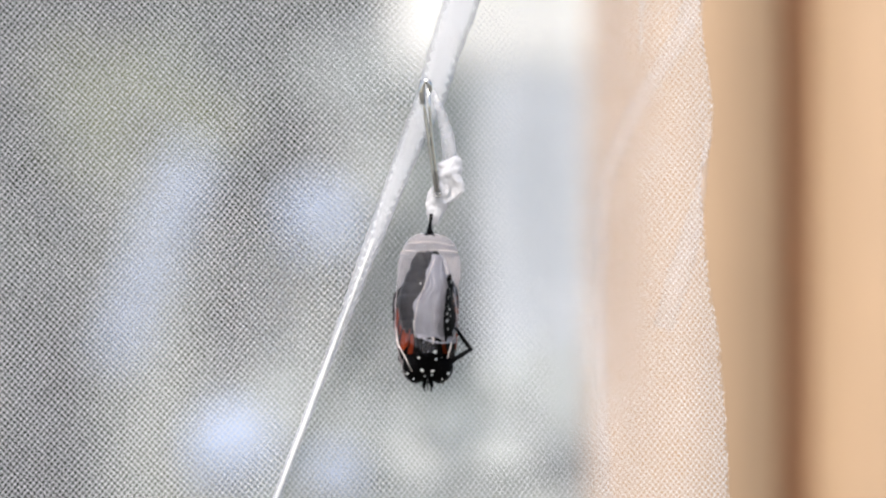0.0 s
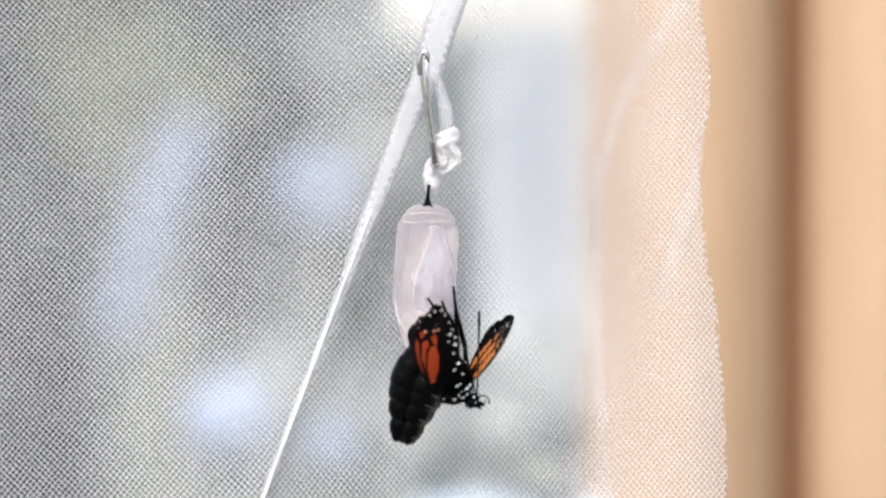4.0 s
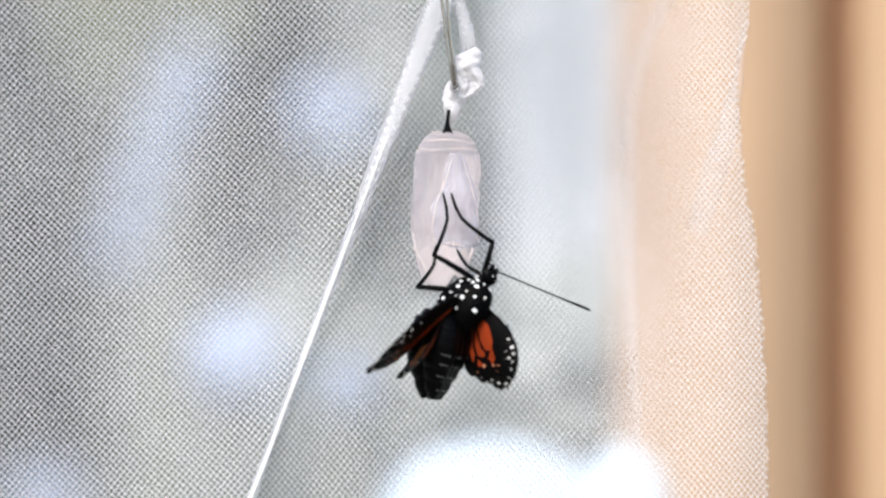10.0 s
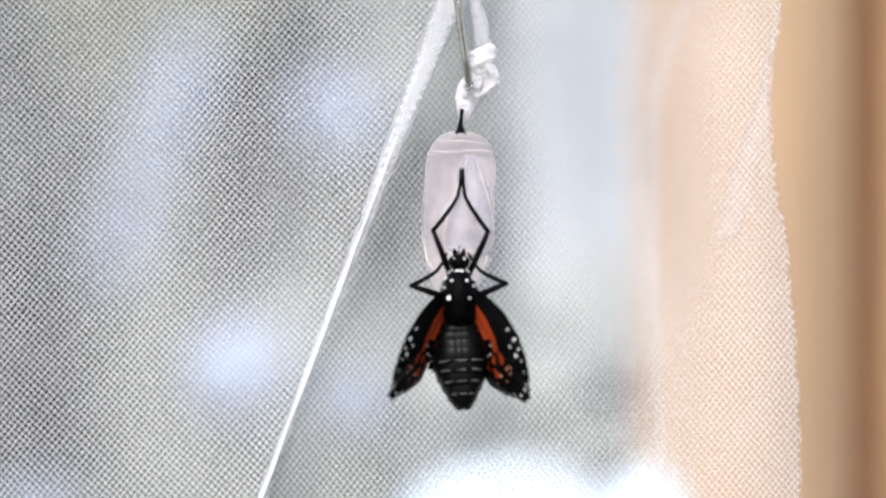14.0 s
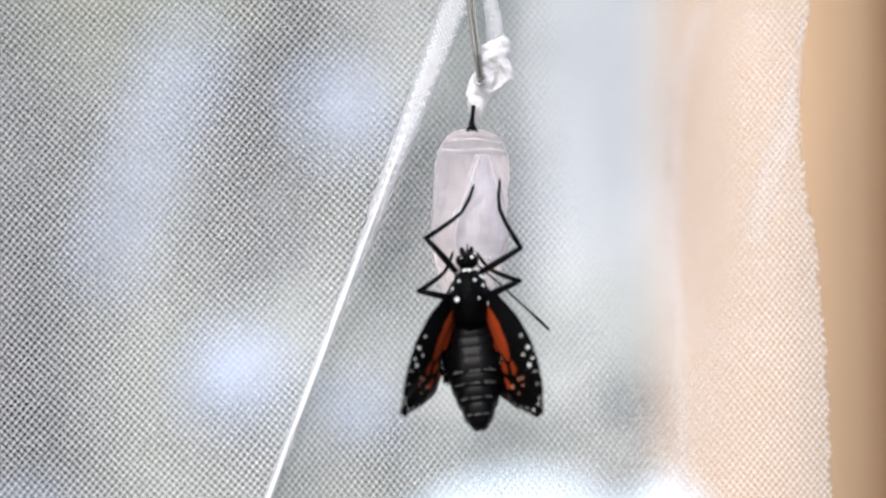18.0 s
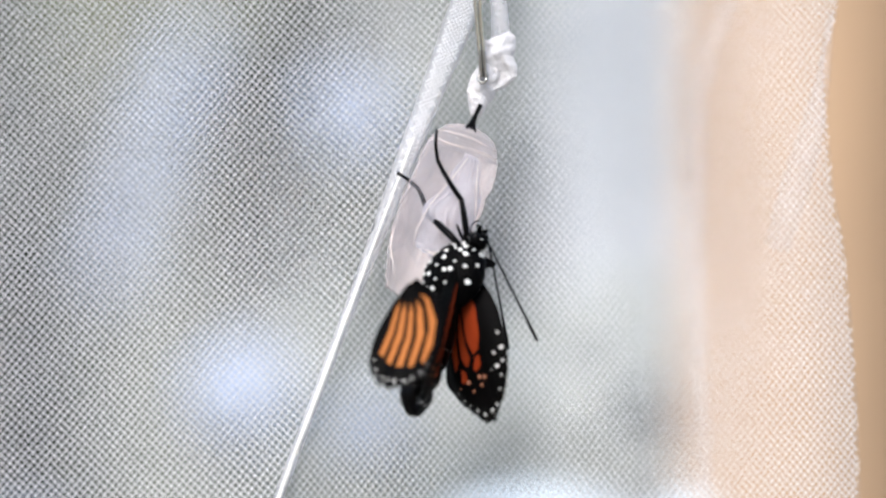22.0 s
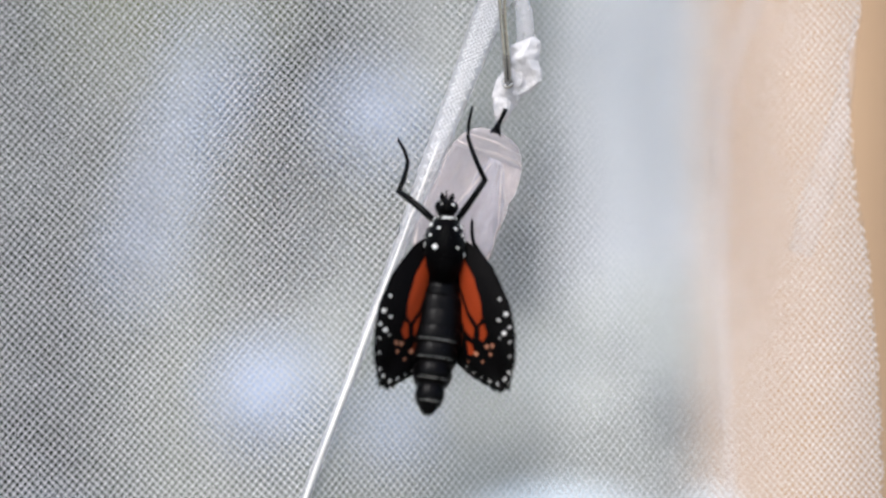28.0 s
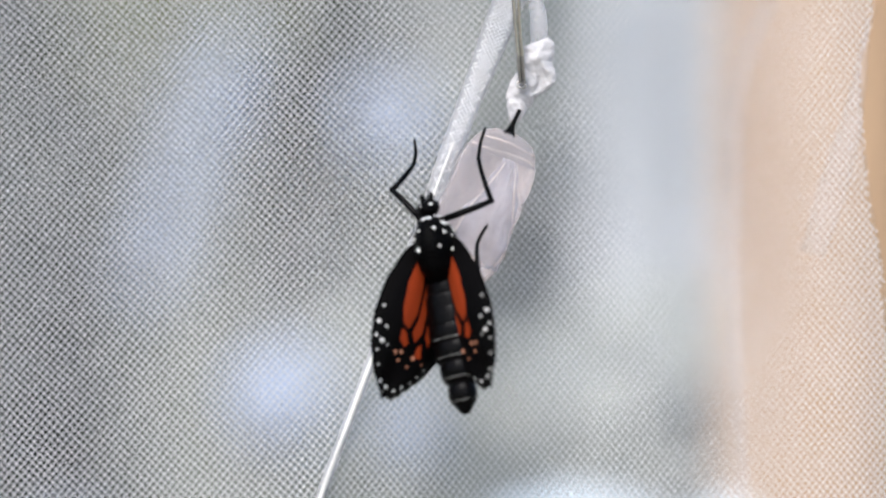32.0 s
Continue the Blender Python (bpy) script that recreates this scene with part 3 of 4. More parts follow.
def wing_skin(name, orange, under):
    """Wing scales: black ground, orange cells and white spots held in the mesh's own fields."""
    m = surface(name, (0.0016, 0.0014, 0.0014), 0.5, vary=0.4, grain=2200, bump=0.4, spec=0.04)
    nt = m.node_tree
    b = nt.nodes["Principled BSDF"]
    ground = b.inputs["Base Color"].links[0].from_socket
    last = ground
    geo = nt.nodes.new("ShaderNodeTexNoise")
    geo.inputs["Scale"].default_value = 900
    for key, colour in (("cells", orange), ("spots", (0.86, 0.84, 0.8)), ("blush", (0.45, 0.2, 0.12))):
        at_node = nt.nodes.new("ShaderNodeAttribute")
        at_node.attribute_name = key
        mr, mix = nt.nodes.new("ShaderNodeMapRange"), nt.nodes.new("ShaderNodeMix")
        mr.inputs["From Min"].default_value, mr.inputs["From Max"].default_value = -0.4, 1.1
        mix.data_type = "RGBA"
        nt.links.new(at_node.outputs["Fac"], mr.inputs[0])
        nt.links.new(mr.outputs[0], mix.inputs[0])
        nt.links.new(last, mix.inputs[6])
        tone, col = nt.nodes.new("ShaderNodeMapRange"), nt.nodes.new("ShaderNodeVectorMath")
        col.operation = "SCALE"
        col.inputs[0].default_value = colour
        tone.inputs["From Min"].default_value, tone.inputs["From Max"].default_value = 0.3, 0.7
        tone.inputs["To Min"].default_value, tone.inputs["To Max"].default_value = 0.78, 1.15
        nt.links.new(geo.outputs["Fac"], tone.inputs[0])
        nt.links.new(tone.outputs[0], col.inputs["Scale"])
        nt.links.new(col.outputs[0], mix.inputs[7])
        last = mix.outputs[2]
    nt.links.new(last, b.inputs["Base Color"])
    tr, ms = nt.nodes.new("ShaderNodeBsdfTranslucent"), nt.nodes.new("ShaderNodeMixShader")
    ms.inputs[0].default_value = under
    nt.links.new(last, tr.inputs[0])
    nt.links.new(b.outputs[0], ms.inputs[1])
    nt.links.new(tr.outputs[0], ms.inputs[2])
    nt.links.new(ms.outputs[0], nt.nodes["Material Output"].inputs[0])
    return m


UPPER = wing_skin("wing_upper_scales", (0.25, 0.035, 0.009), 0.1)
LOWER = wing_skin("wing_under_scales", (0.47, 0.165, 0.045), 0.1)

FORE_LEAD = [(0, 6), (29, -8), (65, -44), (91, -88), (104, -128), (107, -166), (101, -204)]
FORE_TRAIL = [(-6, -6), (-7, -46), (-7, -90), (-4, -130), (4, -163), (34, -187), (80, -208)]
FORE_CELLS = [[(3, -12), (18, -22), (39, -50), (54, -84), (58, -106), (49, -117), (32, -98), (13, -56)],
              [(5, -44), (16, -68), (33, -104), (46, -121), (43, -138), (28, -125), (13, -92)],
              [(-4, -36), (3, -58), (12, -96), (26, -130), (25, -150), (9, -122), (-4, -78)],
              [(52, -119), (60, -111), (66, -127), (60, -141), (51, -136)],
              [(30, -136), (42, -142), (48, -157), (36, -160)]]
FORE_SPOTS = [(77, -80, 3.6), (88, -100, 4.4), (80, -108, 3.4), (95, -118, 3.4), (89, -126, 4.6), (84, -133, 2.6), (98, -138, 2.6), (100, -158, 2.4), (99, -180, 3.8), (91, -190, 4.4), (82, -197, 3), (70, -193, 3.4), (57, -188, 2.6), (44, -182, 2.8), (97, -196, 2.6), (32, -174, 2.4)]
FORE_BLUSH = [(73, -144, 5), (64, -145, 5), (48, -156, 5.5), (70, -156, 4), (58, -166, 3.5), (36, -166, 3)]
HIND_LEAD = [(0, 5), (34, 4), (66, -16), (84, -50), (88, -86), (76, -116), (56, -132)]
HIND_TRAIL = [(-6, -8), (-8, -40), (-6, -74), (0, -100), (10, -120), (24, -130), (44, -136)]
HIND_CELLS = [[(8, -8), (30, -6), (58, -24), (74, -54), (77, -84), (68, -80), (53, -40), (28, -15)],
              [(10, -14), (30, -23), (52, -48), (66, -92), (58, -98), (43, -58), (22, -29)],
              [(6, -18), (22, -34), (39, -60), (54, -101), (44, -106), (31, -66), (14, -36)],
              [(2, -22), (14, -40), (28, -66), (39, -107), (28, -108), (18, -70), (6, -42)],
              [(-2, -26), (6, -46), (16, -72), (23, -106), (13, -104), (5, -68), (-3, -42)]]
HIND_SPOTS = [(82, -78, 2.6), (80, -92, 2.6), (74, -104, 2.8), (66, -114, 2.8), (56, -120, 2.8), (46, -124, 2.6), (36, -126, 2.4), (24, -122, 2.4), (14, -113, 2.2), (84, -88, 2), (72, -112, 2), (60, -124, 2), (42, -130, 2), (30, -129, 2)]


def wing(name, lead, trail, cells, spots, blush, side, camber, label, cuts):
    """A soft wing: two skins a hair apart, in bands across it that slide over one another while it is young."""
    n, k = 84, 60
    q = np.linspace(0, 6, n + 1)
    lx, lz = (np.interp(q, range(7), [p[i] for p in lead]) for i in (0, 1))
    tx, tz = (np.interp(q, range(7), [p[i] for p in trail]) for i in (0, 1))
    for row in (lx, lz, tx, tz):
        row[2:-2] = (row[:-4] + row[1:-3] + row[2:-2] + row[3:-1] + row[4:]) / 5
    s = np.linspace(0, 1, k + 1)[None, :]
    px, pz = lx[:, None] * (1 - s) + tx[:, None] * s, lz[:, None] * (1 - s) + tz[:, None] * s
    fringe = np.clip((np.linspace(0, 1, n + 1)[:, None] - 0.6) * 2.5, 0, 1)
    wave = np.sin(px * 0.42) * 2.0 * fringe * (np.linspace(0, 1, n + 1)[:, None] ** 6)
    pz2 = pz + wave
    grow = np.linspace(0, 1, n + 1)[:, None]
    y = -camber * np.sin(np.pi * s) * np.sin(np.pi * np.clip(grow * 0.9 + 0.1, 0, 1)) + 3.0 * np.sin(s * 9 + grow * 5) * grow + 0.5 * np.sin(px * 0.21 + pz * 0.13) * grow
    cell = np.max([polygon_reach(px, pz, c) for c in cells], axis=0) - 1.0
    spot = np.max([r * 0.68 - np.hypot(px - a, pz - b) for a, b, r in spots], axis=0)
    blus = np.max([r * 0.62 - np.hypot(px - a, pz - b) for a, b, r in blush], axis=0) if blush else np.full(px.shape, -9.0)
    rnd = np.random.RandomState(3)
    spot = spot + rnd.normal(0, 0.25, spot.shape)
    verts, fields = [], {"cells": [], "spots": [], "blush": []}
    for layer in (-0.5, 0.5):
        for a, b, c in zip(px.ravel(), (y + layer * 0.7).ravel(), pz2.ravel()):
            verts.append((side * a * 1.1 * U, b * U, c * 1.08 * U))
        for key, f in (("cells", cell), ("spots", spot), ("blush", blus)):
            fields[key].append(f.ravel())
    w, half = k + 1, (n + 1) * (k + 1)
    faces, mats = [], []
    for i in range(n):
        for j in range(k):
            a = i * w + j
            f = (a, a + 1, a + w + 1, a + w)
            faces.append(f if side < 0 else f[::-1])
            mats.append(0)
            g = tuple(x + half for x in f)
            faces.append(g[::-1] if side < 0 else g)
            mats.append(1)
    rim = [j for j in range(w)] + [i * w + k for i in range(1, n + 1)] + [n * w + j for j in range(k - 1, -1, -1)] + [i * w for i in range(n - 1, 0, -1)]
    for a, b in zip(rim, rim[1:] + rim[:1]):
        faces.append((a, b, b + half, a + half))
        mats.append(0)
    me = bpy.data.meshes.new(name)
    me.from_pydata(verts, [], faces)
    me.materials.append(UPPER)
    me.materials.append(LOWER)
    me.polygons.foreach_set("material_index", mats)
    me.polygons.foreach_set("use_smooth", [True] * len(faces))
    for key, f in fields.items():
        me.attributes.new(key, "FLOAT", "POINT").data.foreach_set("value", np.concatenate(f).astype(np.float32))
    me.update()
    bands, edges = [], [40] + cuts + [-400]
    for i, (top, low) in enumerate(zip(edges, edges[1:])):
        bm = bmesh.new()
        bm.from_mesh(me)
        for z, way in ((top + 1.2, 1), (low - 1.2, -1)):
            bmesh.ops.bisect_plane(bm, geom=bm.verts[:] + bm.edges[:] + bm.faces[:], plane_co=(0, 0, z * U), plane_no=(0, 0, way), clear_outer=True)
        if i:
            bmesh.ops.translate(bm, verts=bm.verts[:], vec=(0, 0, -top * U))
        piece = bpy.data.meshes.new(name)
        bm.to_mesh(piece)
        bm.free()
        piece.materials.append(UPPER)
        piece.materials.append(LOWER)
        ob = new(name if i == 0 else "wing_tip" if i == len(cuts) and name == "forewing" else "wing_fold", piece)
        ob.parent = bands[0] if bands else butterfly
        if i == 0:
            ob["label"] = label
        elif ob.name.startswith("wing_tip"):
            ob["label"] = "black wing tip with white spots"
        bands.append(ob)
    bpy.data.meshes.remove(me)
    return bands


def resized(k, kx, kz, dx):
    return [(p[0] * kx + dx, p[1] * kz) + tuple(p[2:]) for p in k]


FORE_CUTS = [-26, -46, -66, -86, -106, -126, -146, -166, -186, -204]
HIND_CUTS = [-24, -46, -68, -90, -112]
wings = {}
for side in (-1, 1):
    wings["fore", side] = wing("forewing", FORE_LEAD, FORE_TRAIL, FORE_CELLS, FORE_SPOTS, FORE_BLUSH, side, 13, "soft orange forewing with black veins", FORE_CUTS)
    wings["hind", side] = wing("hindwing", resized(HIND_LEAD, 1.0, 1.0, -30), resized(HIND_TRAIL, 1.0, 1.0, -30), [resized(c, 1.0, 1.0, -30) for c in HIND_CELLS], resized(HIND_SPOTS, 1.0, 1.0, -30), None, side, 9, "soft orange hindwing with black veins", HIND_CUTS)

LEG_LENGTHS = [(74.0, 104.0)] * 2 + [(60.0, 74.0)] * 2      # thigh and shin of each


def make_leg(femur, tibia):
    """A jointed leg: the thigh, and the shin with its foot under it."""
    bm = bmesh.new()
    tube(bm, [Vector((0, 0, 0)), Vector((2, 0, -femur * 0.35)) * U, Vector((2.5, 0, -femur * 0.7)) * U, Vector((0, 0, -femur)) * U], [4.6 * U, 5.2 * U, 4.6 * U, 3.8 * U], 8)
    ball(bm, Vector((0, 0, -femur)) * U, (4 * U,) * 3, 8, 6)
    leg = part("leg", bm, GLOSS, butterfly, "thin black jointed leg")
    bm = bmesh.new()
    pts = [(0, 0), (-6, 0.22), (-11, 0.45), (-13, 0.62), (-8, 0.82), (0, 1.0)]
    tube(bm, [Vector((0, x * tibia / 104, -z * tibia)) * U for x, z in pts], [3.8 * U, 3.7 * U, 3.3 * U, 2.9 * U, 2.7 * U, 2.2 * U], 7)
    for s in (-1, 1):
        tube(bm, [Vector((0, 0, 2 - tibia)) * U, Vector((s * 4, 1, -3 - tibia)) * U], [1.4 * U, 0.6 * U], 5)
    shin = part("shin", bm, GLOSS, leg)
    return leg, shin


legs = [make_leg(*lengths) for lengths in LEG_LENGTHS]
HIPS = [Vector(p) * U for p in ((-14, 16, 30), (14, 16, 30), (-18, 22, -6), (18, 22, -6))]

# ---- what moves ----
def stance(u, v, y, lean, turn, pitch=0.0):
    """The butterfly's pose: place, the head's lean to the side, and the turn about its own length."""
    q = Euler((0, radians(lean), 0)).to_quaternion() @ Euler((0, 0, radians(turn))).to_quaternion() @ Euler((radians(pitch), 0, 0)).to_quaternion()
    return Matrix.Translation(at(u, v, y)) @ q.to_matrix().to_4x4()


def place(u, v, y):
    return Matrix.Translation(at(u, v, y))


def aimed(origin, target, twist=None):
    """A pose at origin whose downward axis meets target."""
    down = (Vector(target) - Vector(origin)).normalized()
    side = Vector(twist) if twist is not None else down.orthogonal()
    x = (side - down * side.dot(down)).normalized()
    z = -down
    y = z.cross(x)
    m = Matrix((x, y, z)).transposed().to_4x4()
    m.translation = origin
    return m


def at_time(rows, t):
    """The place along rows of (seconds, pose) at t."""
    ts = [r[0] for r in rows]
    return Vector([float(np.interp(t, ts, [r[1].translation[i] for r in rows])) for i in range(3)])


def mix_angles(rows, t):
    ts = [r[0] for r in rows]
    return [float(np.interp(t, ts, [r[i] for r in rows])) for i in range(1, len(rows[0]))]


def motions():
    body_rows = [
        (0.0, stance(766.0, 447.0, -0.0065, 180, 180)), (1.0, stance(766.0, 467.0, -0.0069, 180, 180)), (2.0, stance(771.0, 480.0, -0.0073, 180, 180)),
        (2.5, stance(774.0, 491.0, -0.0075, 178, 178)), (2.8, stance(778.0, 496.0, -0.0085, 176, 176)), (3.0, stance(789.0, 522.0, -0.0102, 172, 172)),
        (3.2, stance(798.0, 530.0, -0.0112, 165, 163)), (3.5, stance(807.4, 535.0, -0.0130, 150, 140)),
        (4.2, stance(810.8, 548.6, -0.0144, 128, 112)), (4.8, stance(806.8, 549.6, -0.0157, 103, 86)), (5.5, stance(802.3, 544.5, -0.0170, 78, 62)), (5.7, stance(793.2, 554.0, -0.0170, 78, 60)),
        (6.0, stance(801.3, 567.3, -0.0171, 78, 58)), (6.3, stance(809.2, 566.3, -0.0172, 78, 60)), (6.6, stance(817.2, 561.2, -0.0172, 78, 64)),
        (7.0, stance(850.1, 566.2, -0.0173, 72, 66)), (7.3, stance(854.1, 557.6, -0.0174, 62, 52)), (7.4, stance(835.2, 539.7, -0.0174, 58, 38)),
        (7.6, stance(765.7, 500.1, -0.0174, 0, 4)), (8.0, stance(765.9, 510.6, -0.0175, 0, 0)), (8.5, stance(783.9, 490.0, -0.0175, 15, 30)),
        (9.0, stance(779.9, 501.6, -0.0175, 2, 8)), (9.4, stance(732.0, 499.0, -0.0175, -55, -65)), (9.8, stance(755.2, 495.5, -0.0175, -4, -5)),
        (10.0, stance(805.0, 511.3, -0.0175, 45, 52)), (10.5, stance(802.2, 509.2, -0.0175, 45, 52)), (11.0, stance(738.3, 486.2, -0.0175, -34, -42)),
        (11.5, stance(764.9, 495.1, -0.0175, 0, 0)), (12.0, stance(789.4, 483.3, -0.0175, 42, 49)), (12.5, stance(725.9, 482.0, -0.0175, -50, -58)),
        (13.0, stance(750.9, 484.2, -0.0175, -25, -18)), (13.5, stance(802.8, 490.9, -0.0175, 38, 55)), (14.0, stance(767.8, 485.3, -0.0175, 0, 0)),
        (14.5, stance(765.8, 480.4, -0.0175, 0, 0)), (16.5, stance(747.0, 468.7, -0.0175, -45, -43)), (17.0, stance(773.5, 476.5, -0.0175, 8, 10)),
        (17.5, stance(791.3, 470.7, -0.0175, 34, 41)), (18.0, stance(766.1, 476.5, -0.0175, -4, -4)), (18.5, stance(801.4, 464.5, -0.0175, 36, 46)),
        (19.0, stance(826.5, 471.3, -0.0175, 62, 72)), (19.5, stance(777.1, 476.9, -0.0175, 2, 0)), (20.0, stance(767.7, 481.6, -0.0175, 0, 0)),
        (20.5, stance(796.7, 442.1, -0.0175, 55, 72)), (21.0, stance(701.0, 454.6, -0.0175, 0, 0)), (21.5, stance(685.3, 440.8, -0.0175, -14, -8)),
        (22.0, stance(733.8, 429.6, -0.0175, 36, 52)), (22.5, stance(655.7, 428.8, -0.0175, -42, -50)), (23.0, stance(665.8, 421.7, -0.0175, -45, -50)),
        (23.5, stance(725.5, 391.9, -0.0175, 22, 38)), (24.0, stance(634.3, 397.3, -0.0175, -22, -26)), (24.5, stance(629.0, 397.6, -0.0175, -16, -22)),
        (25.0, stance(708.1, 389.8, -0.0175, 22, 38)), (25.5, stance(677.3, 394.3, -0.0175, 4, 2)), (26.5, stance(651.0, 394.0, -0.0175, -10, -20)),
        (27.5, stance(624.4, 393.3, -0.0175, -42, -50)), (27.8, stance(640.7, 393.1, -0.0175, -8, -12)), (28.0, stance(678.2, 385.1, -0.0175, 4, 5)),
        (28.4, stance(661.3, 388.9, -0.0175, 0, 0)), (28.7, stance(669.3, 388.7, -0.0175, 0, 0)), (29.0, stance(629.9, 393.4, -0.0175, -15, -28)),
        (29.4, stance(619.6, 386.9, -0.0175, -26, -42)), (29.8, stance(661.4, 387.5, -0.0175, -2, 0)), (30.0, stance(658.2, 389.0, -0.0175, -2, 0)),
        (30.5, stance(659.9, 389.0, -0.0175, -4, -2)), (31.0, stance(632.9, 388.2, -0.0175, -36, -48)), (31.3, stance(641.8, 389.2, -0.0175, -20, -24)),
        (31.6, stance(645.1, 390.2, -0.0175, -14, -18)), (32.0, stance(645.5, 384.0, -0.0175, -13, -16)),
    ]
    walk(butterfly, body_rows)

    tail_rows = [
        (0.0, place(765.9, 264.6, -0.0065)), (1.0, place(764.9, 280.5, -0.0066)), (2.0, place(770.3, 298.5, -0.0066)),
        (2.5, place(772.1, 328.8, -0.0067)), (3.0, place(756.9, 379.2, -0.0092)), (3.5, place(716.0, 588.0, -0.0085)),
        (4.2, place(736.4, 671.7, -0.0135)), (5.5, place(724.1, 695.1, -0.0162)), (5.7, place(722.9, 702.6, -0.0163)),
        (6.0, place(712.2, 711.9, -0.0164)), (6.3, place(721.7, 708.1, -0.0165)), (6.6, place(713.4, 711.2, -0.0165)),
        (7.0, place(686.5, 701.6, -0.0167)), (7.3, place(685.6, 699.1, -0.0168)), (7.4, place(697.9, 698.3, -0.0168)),
        (7.6, place(774.4, 706.3, -0.0168)), (8.0, place(772.6, 665.6, -0.0170)), (8.5, place(753.6, 644.5, -0.0170)),
        (9.0, place(754.6, 645.3, -0.0170)), (9.4, place(825.4, 666.1, -0.0171)), (9.8, place(773.7, 658.8, -0.0171)),
        (10.0, place(743.1, 669.5, -0.0171)), (10.5, place(719.6, 663.4, -0.0172)), (11.0, place(793.0, 662.9, -0.0172)),
        (11.5, place(772.2, 659.7, -0.0173)), (12.0, place(738.2, 656.5, -0.0173)), (12.5, place(801.6, 659.3, -0.0174)),
        (13.0, place(788.0, 662.9, -0.0174)), (13.5, place(754.6, 656.7, -0.0175)), (14.0, place(773.9, 653.1, -0.0175)),
        (14.5, place(767.5, 660.8, -0.0177)), (16.5, place(815.6, 650.3, -0.0184)), (17.0, place(769.3, 649.4, -0.0186)),
        (17.5, place(757.4, 652.6, -0.0188)), (18.0, place(781.7, 669.0, -0.0190)), (18.5, place(745.7, 655.0, -0.0192)),
        (19.0, place(707.6, 662.2, -0.0193)), (19.5, place(769.7, 660.8, -0.0195)), (20.0, place(766.0, 661.8, -0.0197)),
        (20.5, place(700.3, 656.8, -0.0197)), (21.0, place(705.0, 646.4, -0.0197)), (21.5, place(733.4, 648.3, -0.0197)),
        (22.0, place(669.3, 636.4, -0.0197)), (22.5, place(743.9, 635.6, -0.0197)), (23.0, place(754.8, 638.8, -0.0197)),
        (23.5, place(643.0, 634.0, -0.0197)), (24.0, place(691.6, 641.2, -0.0197)), (24.5, place(709.3, 632.4, -0.0197)),
        (25.0, place(639.1, 631.6, -0.0197)), (25.5, place(656.2, 636.3, -0.0197)), (26.5, place(690.5, 633.0, -0.0197)),
        (27.5, place(734.1, 616.2, -0.0197)), (27.8, place(677.1, 627.2, -0.0197)), (28.0, place(653.8, 628.7, -0.0197)),
        (28.4, place(661.4, 624.8, -0.0197)), (28.7, place(663.9, 624.8, -0.0197)), (29.0, place(682.2, 620.0, -0.0197)),
        (29.4, place(695.6, 627.0, -0.0197)), (29.8, place(670.3, 626.9, -0.0197)), (30.0, place(665.5, 626.9, -0.0197)),
        (30.5, place(675.0, 627.1, -0.0197)), (31.0, place(717.9, 624.3, -0.0197)), (31.3, place(701.4, 631.6, -0.0197)),
        (31.6, place(682.5, 627.8, -0.0197)), (32.0, place(689.2, 629.7, -0.0197)),
    ]

    for i, seg in enumerate(segments):
        rows = []
        for t, m in body_rows:
            inv = m.inverted()
            side_on = min(1.0, abs(math.atan2(-m.col[1].x, m.col[1].y)) / 0.87)
            lifted = Vector((0, along(((9, 0), (14, 0.004), (32, 0.005)), t) * (1 - side_on), 0))
            tip, root = inv @ (at_time(tail_rows, t) - lifted), Vector((0, 0, -56 if t > 7.4 else -48)) * U
            bend = root + Vector((0, 0, -0.3 + 0.2 * side_on if t > 7.4 else -0.12)) * (tip - root).length
            q = (i + 0.1) / (RINGS - 0.05)
            p = root * (1 - q) ** 2 + bend * 2 * q * (1 - q) + tip * q * q
            way = (bend - root) * (1 - q) + (tip - bend) * q
            rows.append((t, aimed(p, p + way, (1, 0, 0))))
        walk(seg, rows)

